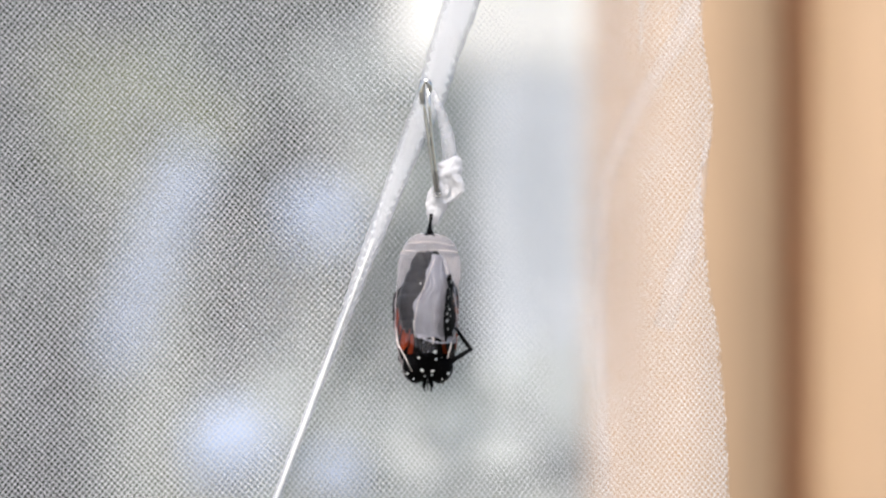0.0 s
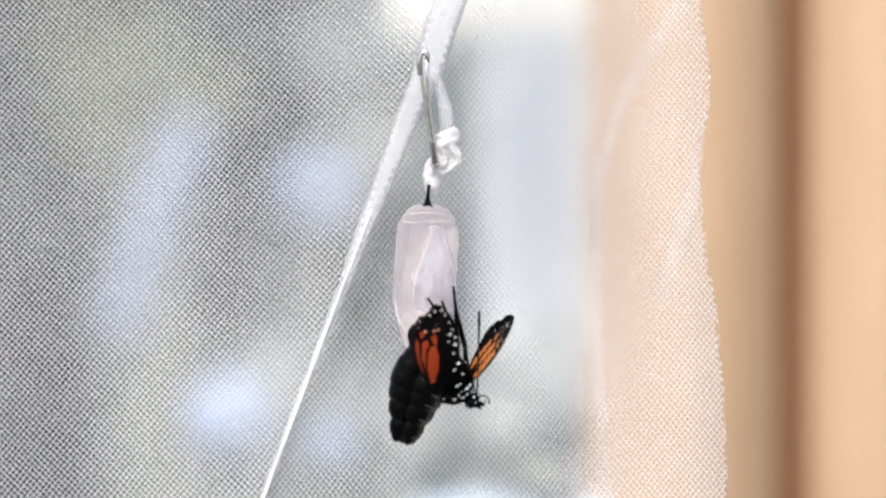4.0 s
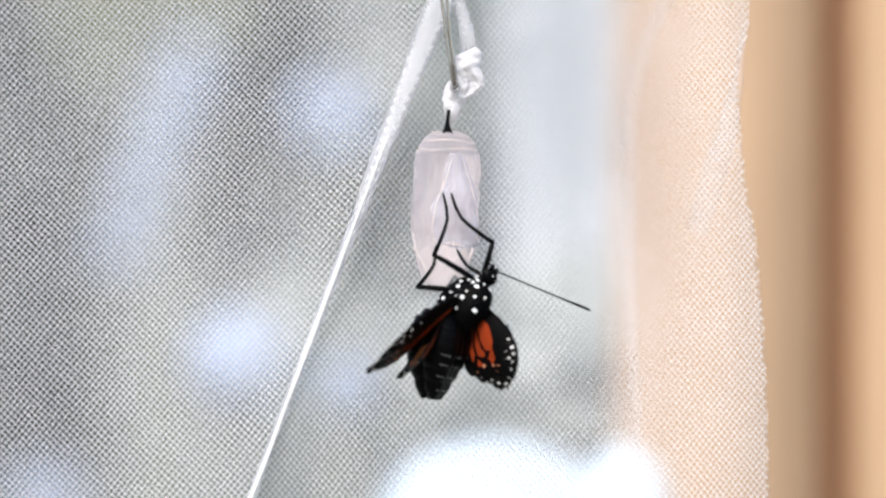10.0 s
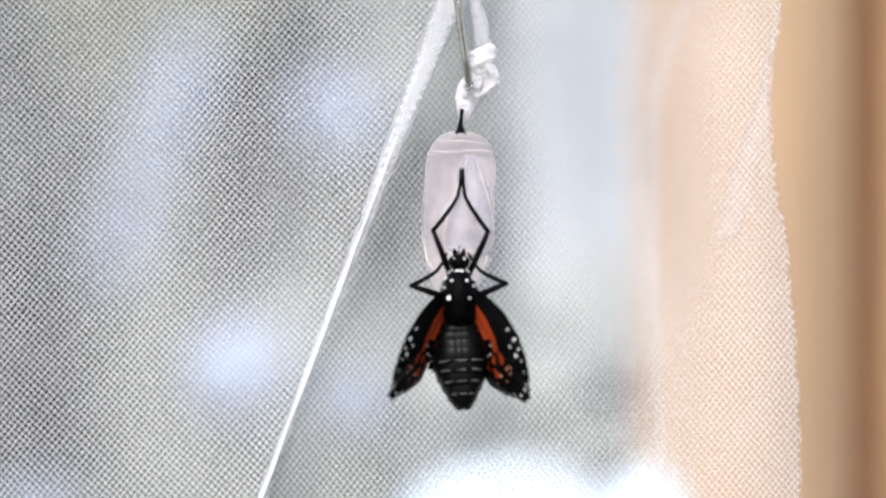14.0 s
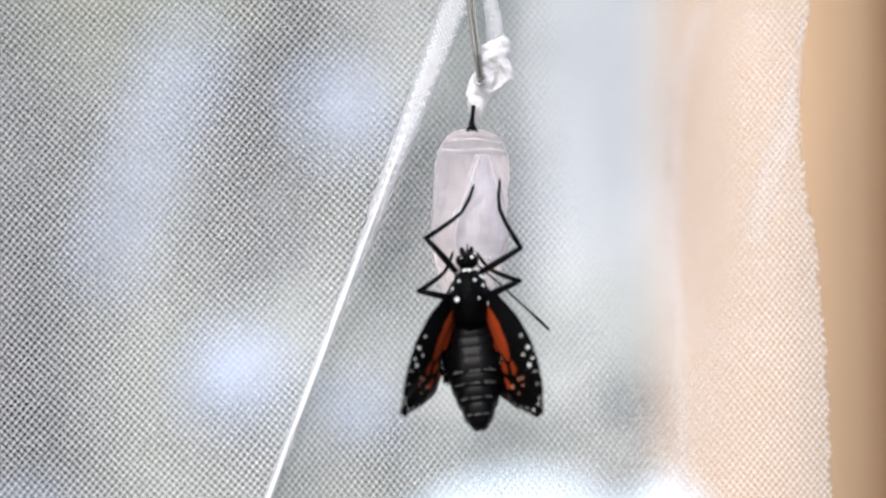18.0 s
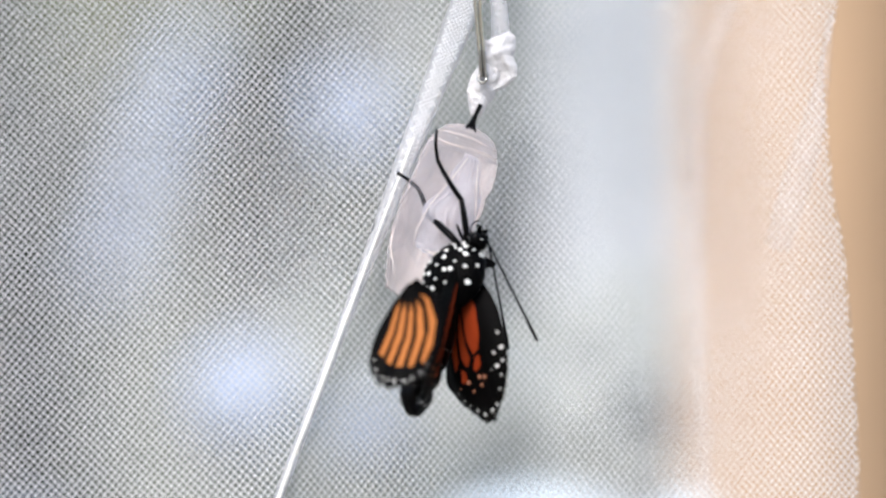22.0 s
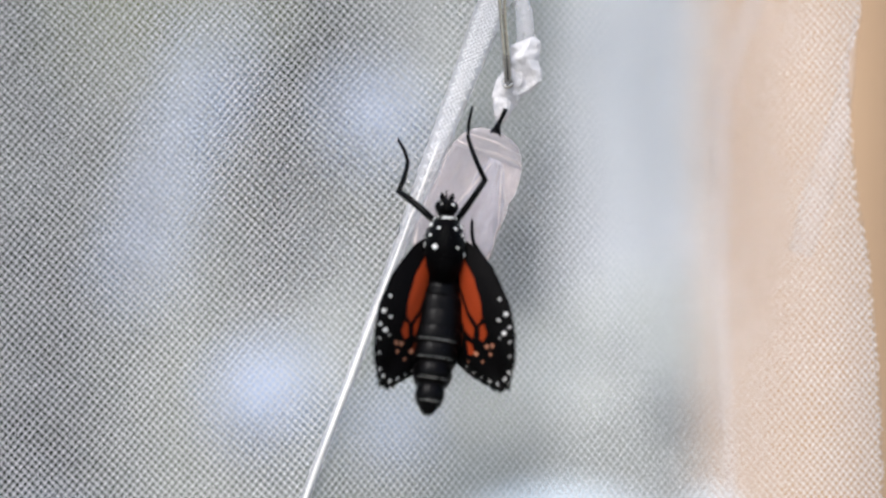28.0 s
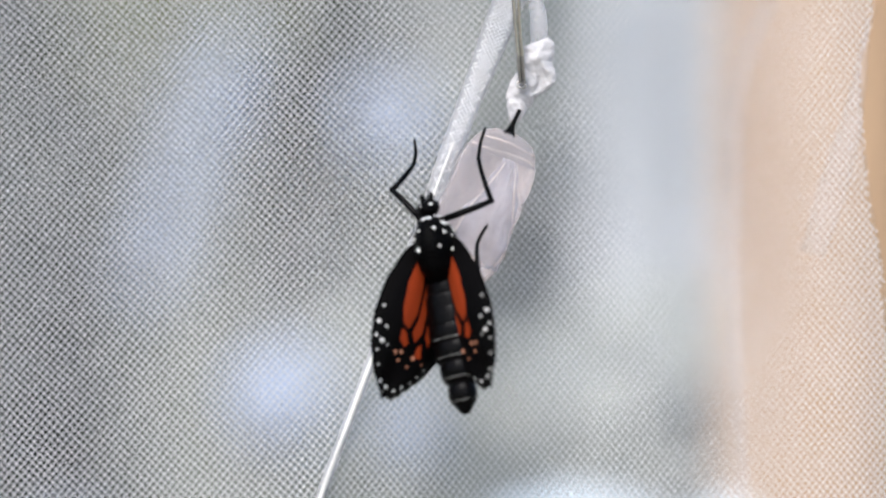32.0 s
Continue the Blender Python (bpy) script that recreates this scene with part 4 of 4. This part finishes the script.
    feeler_rows = [[
        (0.0, place(766, 318, -0.0065)), (3.0, place(787, 379, -0.0102)), (3.5, place(825, 397, -0.0130)),
        (5.5, place(985, 526, -0.0170)), (6.0, place(1002, 643, -0.0171)), (6.6, place(932, 693, -0.0172)),
        (7.0, place(979, 681, -0.0173)), (7.3, place(1019, 641, -0.0174)), (7.6, place(870, 540, -0.0174)),
        (8.0, place(907, 464, -0.0175)), (8.5, place(973, 493, -0.0175)), (9.0, place(969, 511, -0.0175)),
        (9.4, place(614, 638, -0.0175)), (9.8, place(890, 483, -0.0175)), (10.0, place(1011, 530, -0.0175)),
        (10.5, place(1034, 528, -0.0175)), (11.0, place(601, 606, -0.0175)), (11.5, place(895, 539, -0.0175)),
        (12.0, place(961, 577, -0.0175)), (12.5, place(626, 617, -0.0175)), (13.0, place(655, 620, -0.0175)),
        (13.5, place(918, 609, -0.0175)), (14.0, place(826, 597, -0.0175)), (14.5, place(824, 594, -0.0175)),
        (16.5, place(664, 601, -0.0175)), (17.0, place(922, 575, -0.0175)), (17.5, place(958, 580, -0.0175)),
        (18.0, place(879, 527, -0.0175)), (18.5, place(975, 555, -0.0175)), (19.0, place(971, 581, -0.0175)),
        (19.5, place(908, 588, -0.0175)), (20.0, place(916, 552, -0.0175)), (20.5, place(896, 565, -0.0175)),
        (21.0, place(650, 559, -0.0175)), (21.5, place(528, 506, -0.0175)), (22.0, place(854, 549, -0.0175)),
        (22.5, place(571, 558, -0.0175)), (23.0, place(597, 523, -0.0175)), (23.5, place(820, 529, -0.0175)),
        (24.0, place(587, 537, -0.0175)), (25.0, place(784, 520, -0.0175)), (25.5, place(743, 519, -0.0175)),
        (27.5, place(582, 535, -0.0175)), (28.0, place(737, 519, -0.0175)), (29.0, place(590, 534, -0.0175)),
        (30.0, place(720, 518, -0.0175)), (31.0, place(579, 518, -0.0175)), (32.0, place(582, 535, -0.0175)),
    ], [
        (0.0, place(779, 318, -0.0005)), (3.0, place(807, 379, -0.0042)), (3.5, place(796, 397, -0.0070)),
        (5.5, place(862, 420, -0.0110)), (6.0, place(854, 449, -0.0111)), (6.6, place(919, 477, -0.0112)),
        (7.0, place(892, 466, -0.0113)), (7.3, place(890, 475, -0.0114)), (7.6, place(617, 551, -0.0114)),
        (8.0, place(684, 625, -0.0115)), (8.5, place(691, 622, -0.0115)), (9.0, place(684, 627, -0.0115)),
        (9.4, place(650, 616, -0.0115)), (10.0, place(740, 612, -0.0115)), (11.0, place(644, 606, -0.0115)),
        (12.0, place(722, 601, -0.0115)), (13.0, place(664, 612, -0.0115)), (14.0, place(687, 597, -0.0115)),
        (16.5, place(681, 595, -0.0115)), (17.0, place(713, 593, -0.0115)), (18.0, place(691, 541, -0.0115)),
        (19.0, place(887, 570, -0.0115)), (19.5, place(659, 517, -0.0115)), (20.0, place(644, 533, -0.0115)),
        (20.5, place(899, 546, -0.0115)), (21.0, place(641, 528, -0.0115)), (21.5, place(600, 542, -0.0115)),
        (22.0, place(803, 541, -0.0115)), (22.5, place(595, 540, -0.0115)), (23.0, place(601, 539, -0.0115)),
        (23.5, place(684, 522, -0.0115)), (24.0, place(594, 522, -0.0115)), (25.0, place(642, 520, -0.0115)),
        (27.5, place(589, 519, -0.0115)), (28.0, place(610, 503, -0.0115)), (29.0, place(597, 519, -0.0115)),
        (30.0, place(601, 519, -0.0115)), (31.0, place(586, 519, -0.0115)), (32.0, place(589, 520, -0.0115)),
    ]]

    for k, (ob, tips) in enumerate(zip(antennae, feeler_rows)):
        rows, root = [], Vector(((-6, 6)[k], 2, 64)) * U
        for t, m in body_rows:
            goal = m.inverted() @ at_time(tips, t)
            rows.append((t, aimed(root, root - (goal - root), (1, 0.2, 0))))
        walk(ob, rows)
    for k, ob in shoulders:
        wide, drawn_in = pose(k * 21 * U, 4 * U, 20 * U), pose(k * 4 * U, 3 * U, -10 * U)
        walk(ob, [(0.0, wide), (2.8, wide), (3.2, pose(k * 24 * U, 4 * U, 22 * U)), (3.5, pose(k * 22 * U, 4 * U, 14 * U)), (4.8, drawn_in), (32.0, drawn_in)])
    walk(head, [(0.0, pose(0, 3 * U, 36 * U)), (2.5, pose(0, 3 * U, 37 * U)), (3.5, pose(0, 3 * U, 49 * U)), (32.0, pose(0, 3 * U, 49 * U))])

    foot_rows = [[
        (0.0, place(749, 378, -.013)), (2.0, place(755, 378, -.013)), (3.0, place(752, 340, -.013)),
        (3.5, place(749, 338, -.014)), (5.5, place(753, 360, -.0150)), (6.0, place(752, 357, -.0150)),
        (7.0, place(755, 364, -.0150)), (7.3, place(758, 358, -.0150)), (7.6, place(786, 329, -.0150)),
        (8.0, place(768, 327, -.0150)), (9.0, place(769, 316, -.0150)), (9.4, place(771, 325, -.0150)),
        (10.0, place(763, 338, -.0150)), (10.5, place(756, 315, -.0150)), (11.0, place(758, 328, -.0150)),
        (12.0, place(772, 297, -.0150)), (13.0, place(775, 298, -.0150)), (14.0, place(770, 292, -.0150)),
        (14.5, place(768, 292, -.0150)), (16.5, place(757, 343, -.0150)), (17.0, place(778, 322, -.0150)),
        (18.0, place(772, 317, -.0150)), (18.5, place(775, 317, -.0150)), (19.0, place(769, 321, -.0150)),
        (19.5, place(776, 283, -.0150)), (20.0, place(708, 469, -.0150)), (20.5, place(643, 281, -.0045)),
        (21.0, place(639, 290, -.0045)), (21.5, place(635, 288, -.0045)), (22.0, place(644, 287, -.0045)),
        (23.0, place(640, 285, -.0045)), (23.5, place(618, 235, -.0045)), (24.0, place(610, 236, -.0045)),
        (25.5, place(612, 234, -.0045)), (28.0, place(613, 239, -.0045)), (32.0, place(615, 239, -.0045)),
    ], [
        (0.0, place(808, 348, -.013)), (2.0, place(813, 368, -.013)), (3.0, place(816, 359, -.013)),
        (3.5, place(800, 308, -.014)), (5.5, place(814, 321, -.0150)), (6.0, place(814, 328, -.0150)),
        (7.0, place(794, 329, -.0150)), (7.3, place(797, 329, -.0150)), (7.6, place(805, 324, -.0150)),
        (8.0, place(782, 373, -.0150)), (9.0, place(783, 331, -.0150)), (9.4, place(795, 381, -.0150)),
        (10.0, place(777, 338, -.0150)), (10.5, place(804, 296, -.0150)), (11.0, place(799, 323, -.0150)),
        (12.0, place(774, 297, -.0150)), (13.0, place(779, 293, -.0150)), (14.0, place(774, 292, -.0150)),
        (14.5, place(772, 292, -.0150)), (16.5, place(774, 242, -.0150)), (17.0, place(788, 267, -.0150)),
        (17.5, place(764, 284, -.0150)), (18.0, place(811, 309, -.0150)), (18.5, place(779, 317, -.0150)),
        (19.0, place(793, 351, -.0150)), (19.5, place(779, 292, -.0150)), (20.0, place(769, 294, -.0150)),
        (20.5, place(758, 298, -.0150)), (21.0, place(716, 328, -.0150)), (21.5, place(733, 257, -.0150)),
        (22.0, place(698, 216, -.0150)), (23.0, place(696, 219, -.0150)), (23.5, place(692, 222, -.0150)),
        (24.0, place(691, 229, -.0150)), (25.5, place(699, 232, -.0150)), (28.0, place(717, 194, -.0150)),
        (32.0, place(715, 223, -.0150)),
    ], [
        (0.0, place(744, 378, -.012)), (3.0, place(767, 359, -.012)), (3.5, place(781, 338, -.014)),
        (5.5, place(797, 331, -.0150)), (6.0, place(794, 325, -.0150)), (7.3, place(773, 348, -.0150)),
        (7.6, place(738, 425, -.0150)), (8.0, place(736, 433, -.0150)), (9.0, place(738, 434, -.0150)),
        (10.0, place(750, 426, -.0150)), (11.0, place(749, 423, -.0150)), (13.0, place(708, 437, -.0150)),
        (14.0, place(748, 423, -.0150)), (16.5, place(740, 410, -.0150)), (17.0, place(746, 417, -.0150)),
        (18.0, place(741, 416, -.0150)), (19.0, place(728, 471, -.0150)), (20.0, place(732, 412, -.0150)),
        (21.0, place(665, 425, -.0100)), (22.0, place(693, 422, -.0100)), (23.0, place(676, 428, -.0100)),
        (24.0, place(661, 427, -.0100)), (25.5, place(652, 417, -.0100)), (28.0, place(637, 424, -.0100)),
        (32.0, place(613, 424, -.0100)),
    ], [
        (0.0, place(799, 378, -.012)), (3.0, place(816, 340, -.012)), (3.5, place(815, 338, -.014)),
        (5.5, place(810, 420, -.0150)), (6.0, place(807, 436, -.0150)), (7.3, place(807, 436, -.0150)),
        (7.6, place(820, 435, -.0150)), (8.0, place(818, 433, -.0150)), (9.0, place(804, 437, -.0150)),
        (10.0, place(787, 431, -.0150)), (11.0, place(804, 423, -.0150)), (13.0, place(779, 419, -.0150)),
        (14.0, place(783, 423, -.0150)), (16.5, place(778, 410, -.0150)), (17.0, place(788, 417, -.0150)),
        (18.0, place(778, 416, -.0150)), (19.0, place(787, 380, -.0150)), (20.0, place(777, 404, -.0150)),
        (21.0, place(737, 369, -.0150)), (21.5, place(734, 364, -.0150)), (22.0, place(732, 367, -.0150)),
        (23.0, place(740, 363, -.0150)), (24.0, place(725, 364, -.0150)), (25.5, place(723, 366, -.0150)),
        (28.0, place(717, 354, -.0150)), (32.0, place(718, 360, -.0150)),
    ]]

    for k, ((leg, shin), feet) in enumerate(zip(legs, foot_rows)):
        thigh, calf = [], []
        for t, m in body_rows:
            hip, foot = HIPS[k], m.inverted() @ at_time(feet, t)
            if t < 2.8 and k != 1:      # still folded along the body
                foot = hip + Vector((0, 6, -158 if k < 2 else -120)) * U
            d, a, b = (foot - hip), LEG_LENGTHS[k][0] * U, LEG_LENGTHS[k][1] * U
            reach = min(max(d.length, abs(a - b) * 1.05), (a + b) * 0.995)
            way = d.normalized()
            out = Vector(((-1, 1)[k % 2], -0.25, -0.35 if k > 1 else 0.1))
            if t < 2.8 and k != 1:
                out = Vector((0, 1, 0))
            if t > 7.4:
                turned = Vector(((-1, 1)[k % 2], -0.2, -0.5 if k > 1 else 0.0))
                if k == 2 and t > 20.8:
                    turned = Vector((-0.2, 1.0, -0.3))
                out = m.to_3x3().inverted() @ turned
            out = (out - way * out.dot(way)).normalized()
            c = (a * a + reach * reach - b * b) / (2 * a * reach)
            knee = hip + way * a * c + out * a * math.sqrt(max(0.0, 1 - c * c))
            up = aimed(hip, knee, way.cross(out))
            thigh.append((t, up))
            calf.append((t, aimed(Vector((0, 0, -a)), up.inverted() @ (hip + way * reach), (1, 0, 0))))
        walk(leg, thigh)
        walk(shin, calf)
    drying = ((0, 1.25), (2.5, 1.25), (5.5, 1.0), (8.5, 1.0), (14, 0.6), (20, 0.42), (25, 0.25), (30, 0.12), (32, 0.12))
    for plate, x, y in plates:
        walk(plate, [(t, pose(x * along(drying, t) * U, y * along(drying, t) * U, 0)) for t in (0.0, 2.5, 5.5, 8.5, 14.0, 20.0, 25.0, 30.0, 32.0)])
    # wings: the folded ones first, then how they hang: outward swing, facing, and what a turn of the body adds
    hold = [(0, 2, -136, 2, -100), (2.8, 2, -132, 2, -100), (3.0, 3, -124, 2, -98), (3.2, 3, -124, 2, -96), (3.5, 4, -136, 2, -96)]
    hold_at = [(0, -47, 8, 0.001, 42, 8, 0.001), (2.8, -50, 10, 0.0, 44, 8, 0.0), (3.0, -59, 24, -0.002, 40, 14, 0.0), (3.2, -58, 27, -0.004, 40, 24, 0.0), (3.5, -52, 29, -0.006, 32, 24, 0.0)]
    upside = pose(0, 0, 0, 0, 180, 0) @ pose(0, 0, 0, 0, 0, 180)
    hang_fore = {-1: ((5.5, 122), (6, 117), (6.6, 118), (7, 92), (7.3, 88), (7.4, 86), (7.6, 66), (8, 59), (9, 54), (9.7, 45), (10, 42), (12, 38), (14, 34), (17, 30), (20, 31), (21, 32), (25, 27), (28, 24), (32, 22)),
                 1: ((5.5, 108), (6, 106), (6.3, 84), (6.6, 10), (7, -65), (7.3, -50), (7.4, -5), (7.6, 57), (8, 60), (9, 51), (9.7, 45), (10, 42), (12, 38), (14, 34), (17, 30), (20, 31), (21, 32), (25, 27), (28, 24), (32, 22))}
    hang_hind = {-1: ((5.5, 142), (6, 140), (6.6, 130), (7, 112), (7.4, 105), (7.6, 95), (8, 82), (8.3, 72), (9, 60), (9.7, 45), (10, 40), (12, 30), (14, 12), (17, 6), (32, 3)),
                 1: ((5.5, -65), (6.6, -70), (7, -70), (7.3, -50), (7.4, 0), (7.6, 63), (8, 74), (8.3, 68), (9, 52), (9.7, 45), (10, 40), (12, 30), (14, 12), (17, 6), (32, 3))}
    near_swing = ((7.6, 0), (9.4, -5), (10, 20), (12, 16), (12.5, -4), (13, 42), (13.5, 6), (14, 0), (16.5, -4), (17.5, 4), (18.5, 4), (19, -12), (20, -14), (32, -8))
    far_swing = ((7.6, 0), (8.6, -48), (9.4, -72), (10, -20), (12, -29), (13, -26), (17.5, -12), (18.5, -9), (19, -30), (20, -20), (22, -17), (32, -13))
    face = ((5.5, 36), (7, 42), (7.6, 58), (8, 62), (10, 62), (14, 61), (20, 59), (21, 57), (25, 45), (28, 38), (32, 37))
    spread = ((0, 0.68), (4.2, 0.66), (5.5, 0.66), (6.6, 0.68), (7, 0.78), (7.6, 0.74), (8, 0.74), (9, 0.73), (10, 0.74), (12, 0.78), (14, 0.84), (17, 0.88), (20, 0.9), (21, 0.93), (23, 0.93), (28, 0.95), (32, 0.97))
    for (kind, side), (base, *folds) in wings.items():
        rows, bent = [], [[] for _ in folds]
        cuts, lean_in = (FORE_CUTS, 0.3) if kind == "fore" else (HIND_CUTS, 0.0)
        for t, m in body_rows:
            r = m.to_3x3()
            n = max(-1.0, min(1.0, -math.atan2(-r.col[1].x, r.col[1].y) / along(((14, 1.12), (17, 0.87)), t))) * side if t > 7.5 else 0.0
            near, far = max(0.0, n), max(0.0, -n)
            open_out = along(spread, t) + (0.2 * n if t < 14 else -0.12 * far if t < 18.8 else 0.0)
            if kind == "hind":
                open_out = min(1.0, open_out + along(((5.5, -0.06), (7.4, -0.08), (9, -0.1), (14, -0.15), (20, -0.1), (32, 0.0)), t) + along(((14, 0), (17, 0.35)), t) * near)
            elif side > 0 and 5 < t < 7.5:
                open_out = 0.4
            if t < 3.6:
                sl, ll, sr, lr = mix_angles(hold, t)
                splay, lift = (sl, ll) if side < 0 else (sr, lr)
                du, dv, dy = mix_angles(hold_at, t)[:3] if side < 0 else mix_angles(hold_at, t)[3:]
                root = m.translation + (Vector((du * U, dy, -dv * U)) if kind == "fore" else Vector((side * 30 * U, 0, -10 * U)))
                rows.append((t, m.inverted() @ Matrix.Translation(root) @ upside @ pose(0, 0, 0, 0, -side * splay, -side * (lift if kind == "fore" else -104))))
            elif t < 5.4:
                rows.append((t, None))
            else:
                phi = along(face, t)
                if kind == "fore":
                    out = along(hang_fore[side], t) + near * along(near_swing, t) + far * along(far_swing, t)
                    phi += near * (along(((12, 87), (16.5, 83), (17.5, 76), (18.5, 76), (19, 83)), t) - phi) - far * along(((8.5, 0), (9.4, 30), (13.5, 30), (18, 16), (24, 10)), t)
                    phi += side * along(((12, 0), (14, -6), (20, -7), (22, 0)), t)
                    if side > 0 and t < 7.1:
                        phi = 58
                    out -= math.degrees(math.atan2(113 * math.cos(radians(phi)), 214 * open_out))
                    root = m @ (Vector((side * 18, -12 + along(((10, 0), (14, 12), (20, 17), (28, 18)), t) * (1 - near), 6 if t > 7.45 else -10)) * U) + Vector((side * along(((12, 30), (16.5, 8), (17.5, 24), (18.5, 24), (19, 6)), t) * near, 0, 0)) * U
                    root += Vector((-along(((6.6, 16), (7.4, 0)), t), 0, 0)) * U
                    if side > 0 and t < 6.8:
                        root += Vector((-6, -30, -14)) * U
                else:
                    if t > 20.7:
                        near = min(1.0, max(0.0, (near - 0.45) / 0.45)) * along(((22.8, 1.0), (23.5, 0.74)), t)
                    elif t > 16:
                        near = min(1.0, max(0.0, math.degrees(math.atan2(-r.col[1].x, r.col[1].y)) * -side - 28) / 42)
                    late = along(((9, 0.9), (9.4, 1), (10, 0.6), (12, 0.6), (14, 0.8), (17, 1)), t)
                    out = along(hang_hind[side], t) * (1 - 0.5 * far) + near * (along(((9, 0), (9.4, 0), (12, 6), (14, 8), (17, 30)), t))
                    phi += near * late * (150 - phi)
                    if side > 0 and t < 7.1:
                        phi = 84
                    root = m @ (Vector((side * 16, along(((12, 0), (16, 16)), t) * (1 - near), -18 if t > 9.5 else 2)) * U) + Vector((side * 34 * far - along(((6.6, 18), (7.4, 0)), t), 26 * far, 0)) * U + Vector((side * along(((14, 40), (17, 16), (20.7, 20)), t), -74 - along(((14, 0), (17, 50)), t), along(((14, -48), (17, -22)), t))) * near * U
                rows.append((t, m.inverted() @ Matrix.Translation(root) @ pose(0, 0, 0, 0, -side * out, 0) @ pose(0, 0, 0, 0, 0, -side * phi)))
            # the bands slide over one another and shorten the soft wing along its length
            whole = 222 if kind == "fore" else 147
            slack = (1 - open_out) * whole / (whole + cuts[0])
            for i, list_of in enumerate(bent):
                p = Vector((-side * slack * lean_in * (i + 1) * (cuts[0] - cuts[1]), -0.9 * (i + 1), cuts[i] + slack * (i + 1) * (cuts[0] - cuts[1])))
                list_of.append((t, Matrix.Translation(p * U)))
        # out of the case the wings swing evenly to where they hang
        first = [k for k, r in enumerate(rows) if r[1] is None]
        a, b = rows[first[0] - 1], rows[first[-1] + 1]
        for k in first:
            rows[k] = (rows[k][0], a[1].lerp(b[1], (rows[k][0] - a[0]) / (b[0] - a[0])))
        walk(base, rows)
        for ob, list_of in zip(folds, bent):
            walk(ob, list_of)
    hang = at(772, 205, -0.008)
    drawn = at(762, 202, -0.008)
    walk(chrysalis, [(0.0, pose(*hang, 0, 3, 0)), (8.0, pose(*hang, 0, 2, 0)), (20.3, pose(*hang, 0, 2, 0)), (21.0, pose(*(hang * 0.6 + drawn * 0.4), 0, 9, 0)), (21.6, pose(*drawn, 0, 16, 0)), (22.2, pose(*drawn, 0, 22, 0)), (32.0, pose(*drawn, 0, 22, 0))])
    for ob in (pin, tape):
        p = ob.location.copy()
        k = 4 if ob is pin else 13
        q = p + Vector((-k, 0, 3)) * U
        walk(ob, [(0.0, pose(*p)), (20.4, pose(*p)), (21.4, pose(*q, 0, 3, 0)), (32.0, pose(*q, 0, 3, 0))])


cam.data.dof.use_dof, cam.data.dof.focus_object, cam.data.dof.aperture_fstop = True, pin, 7.0
motions()
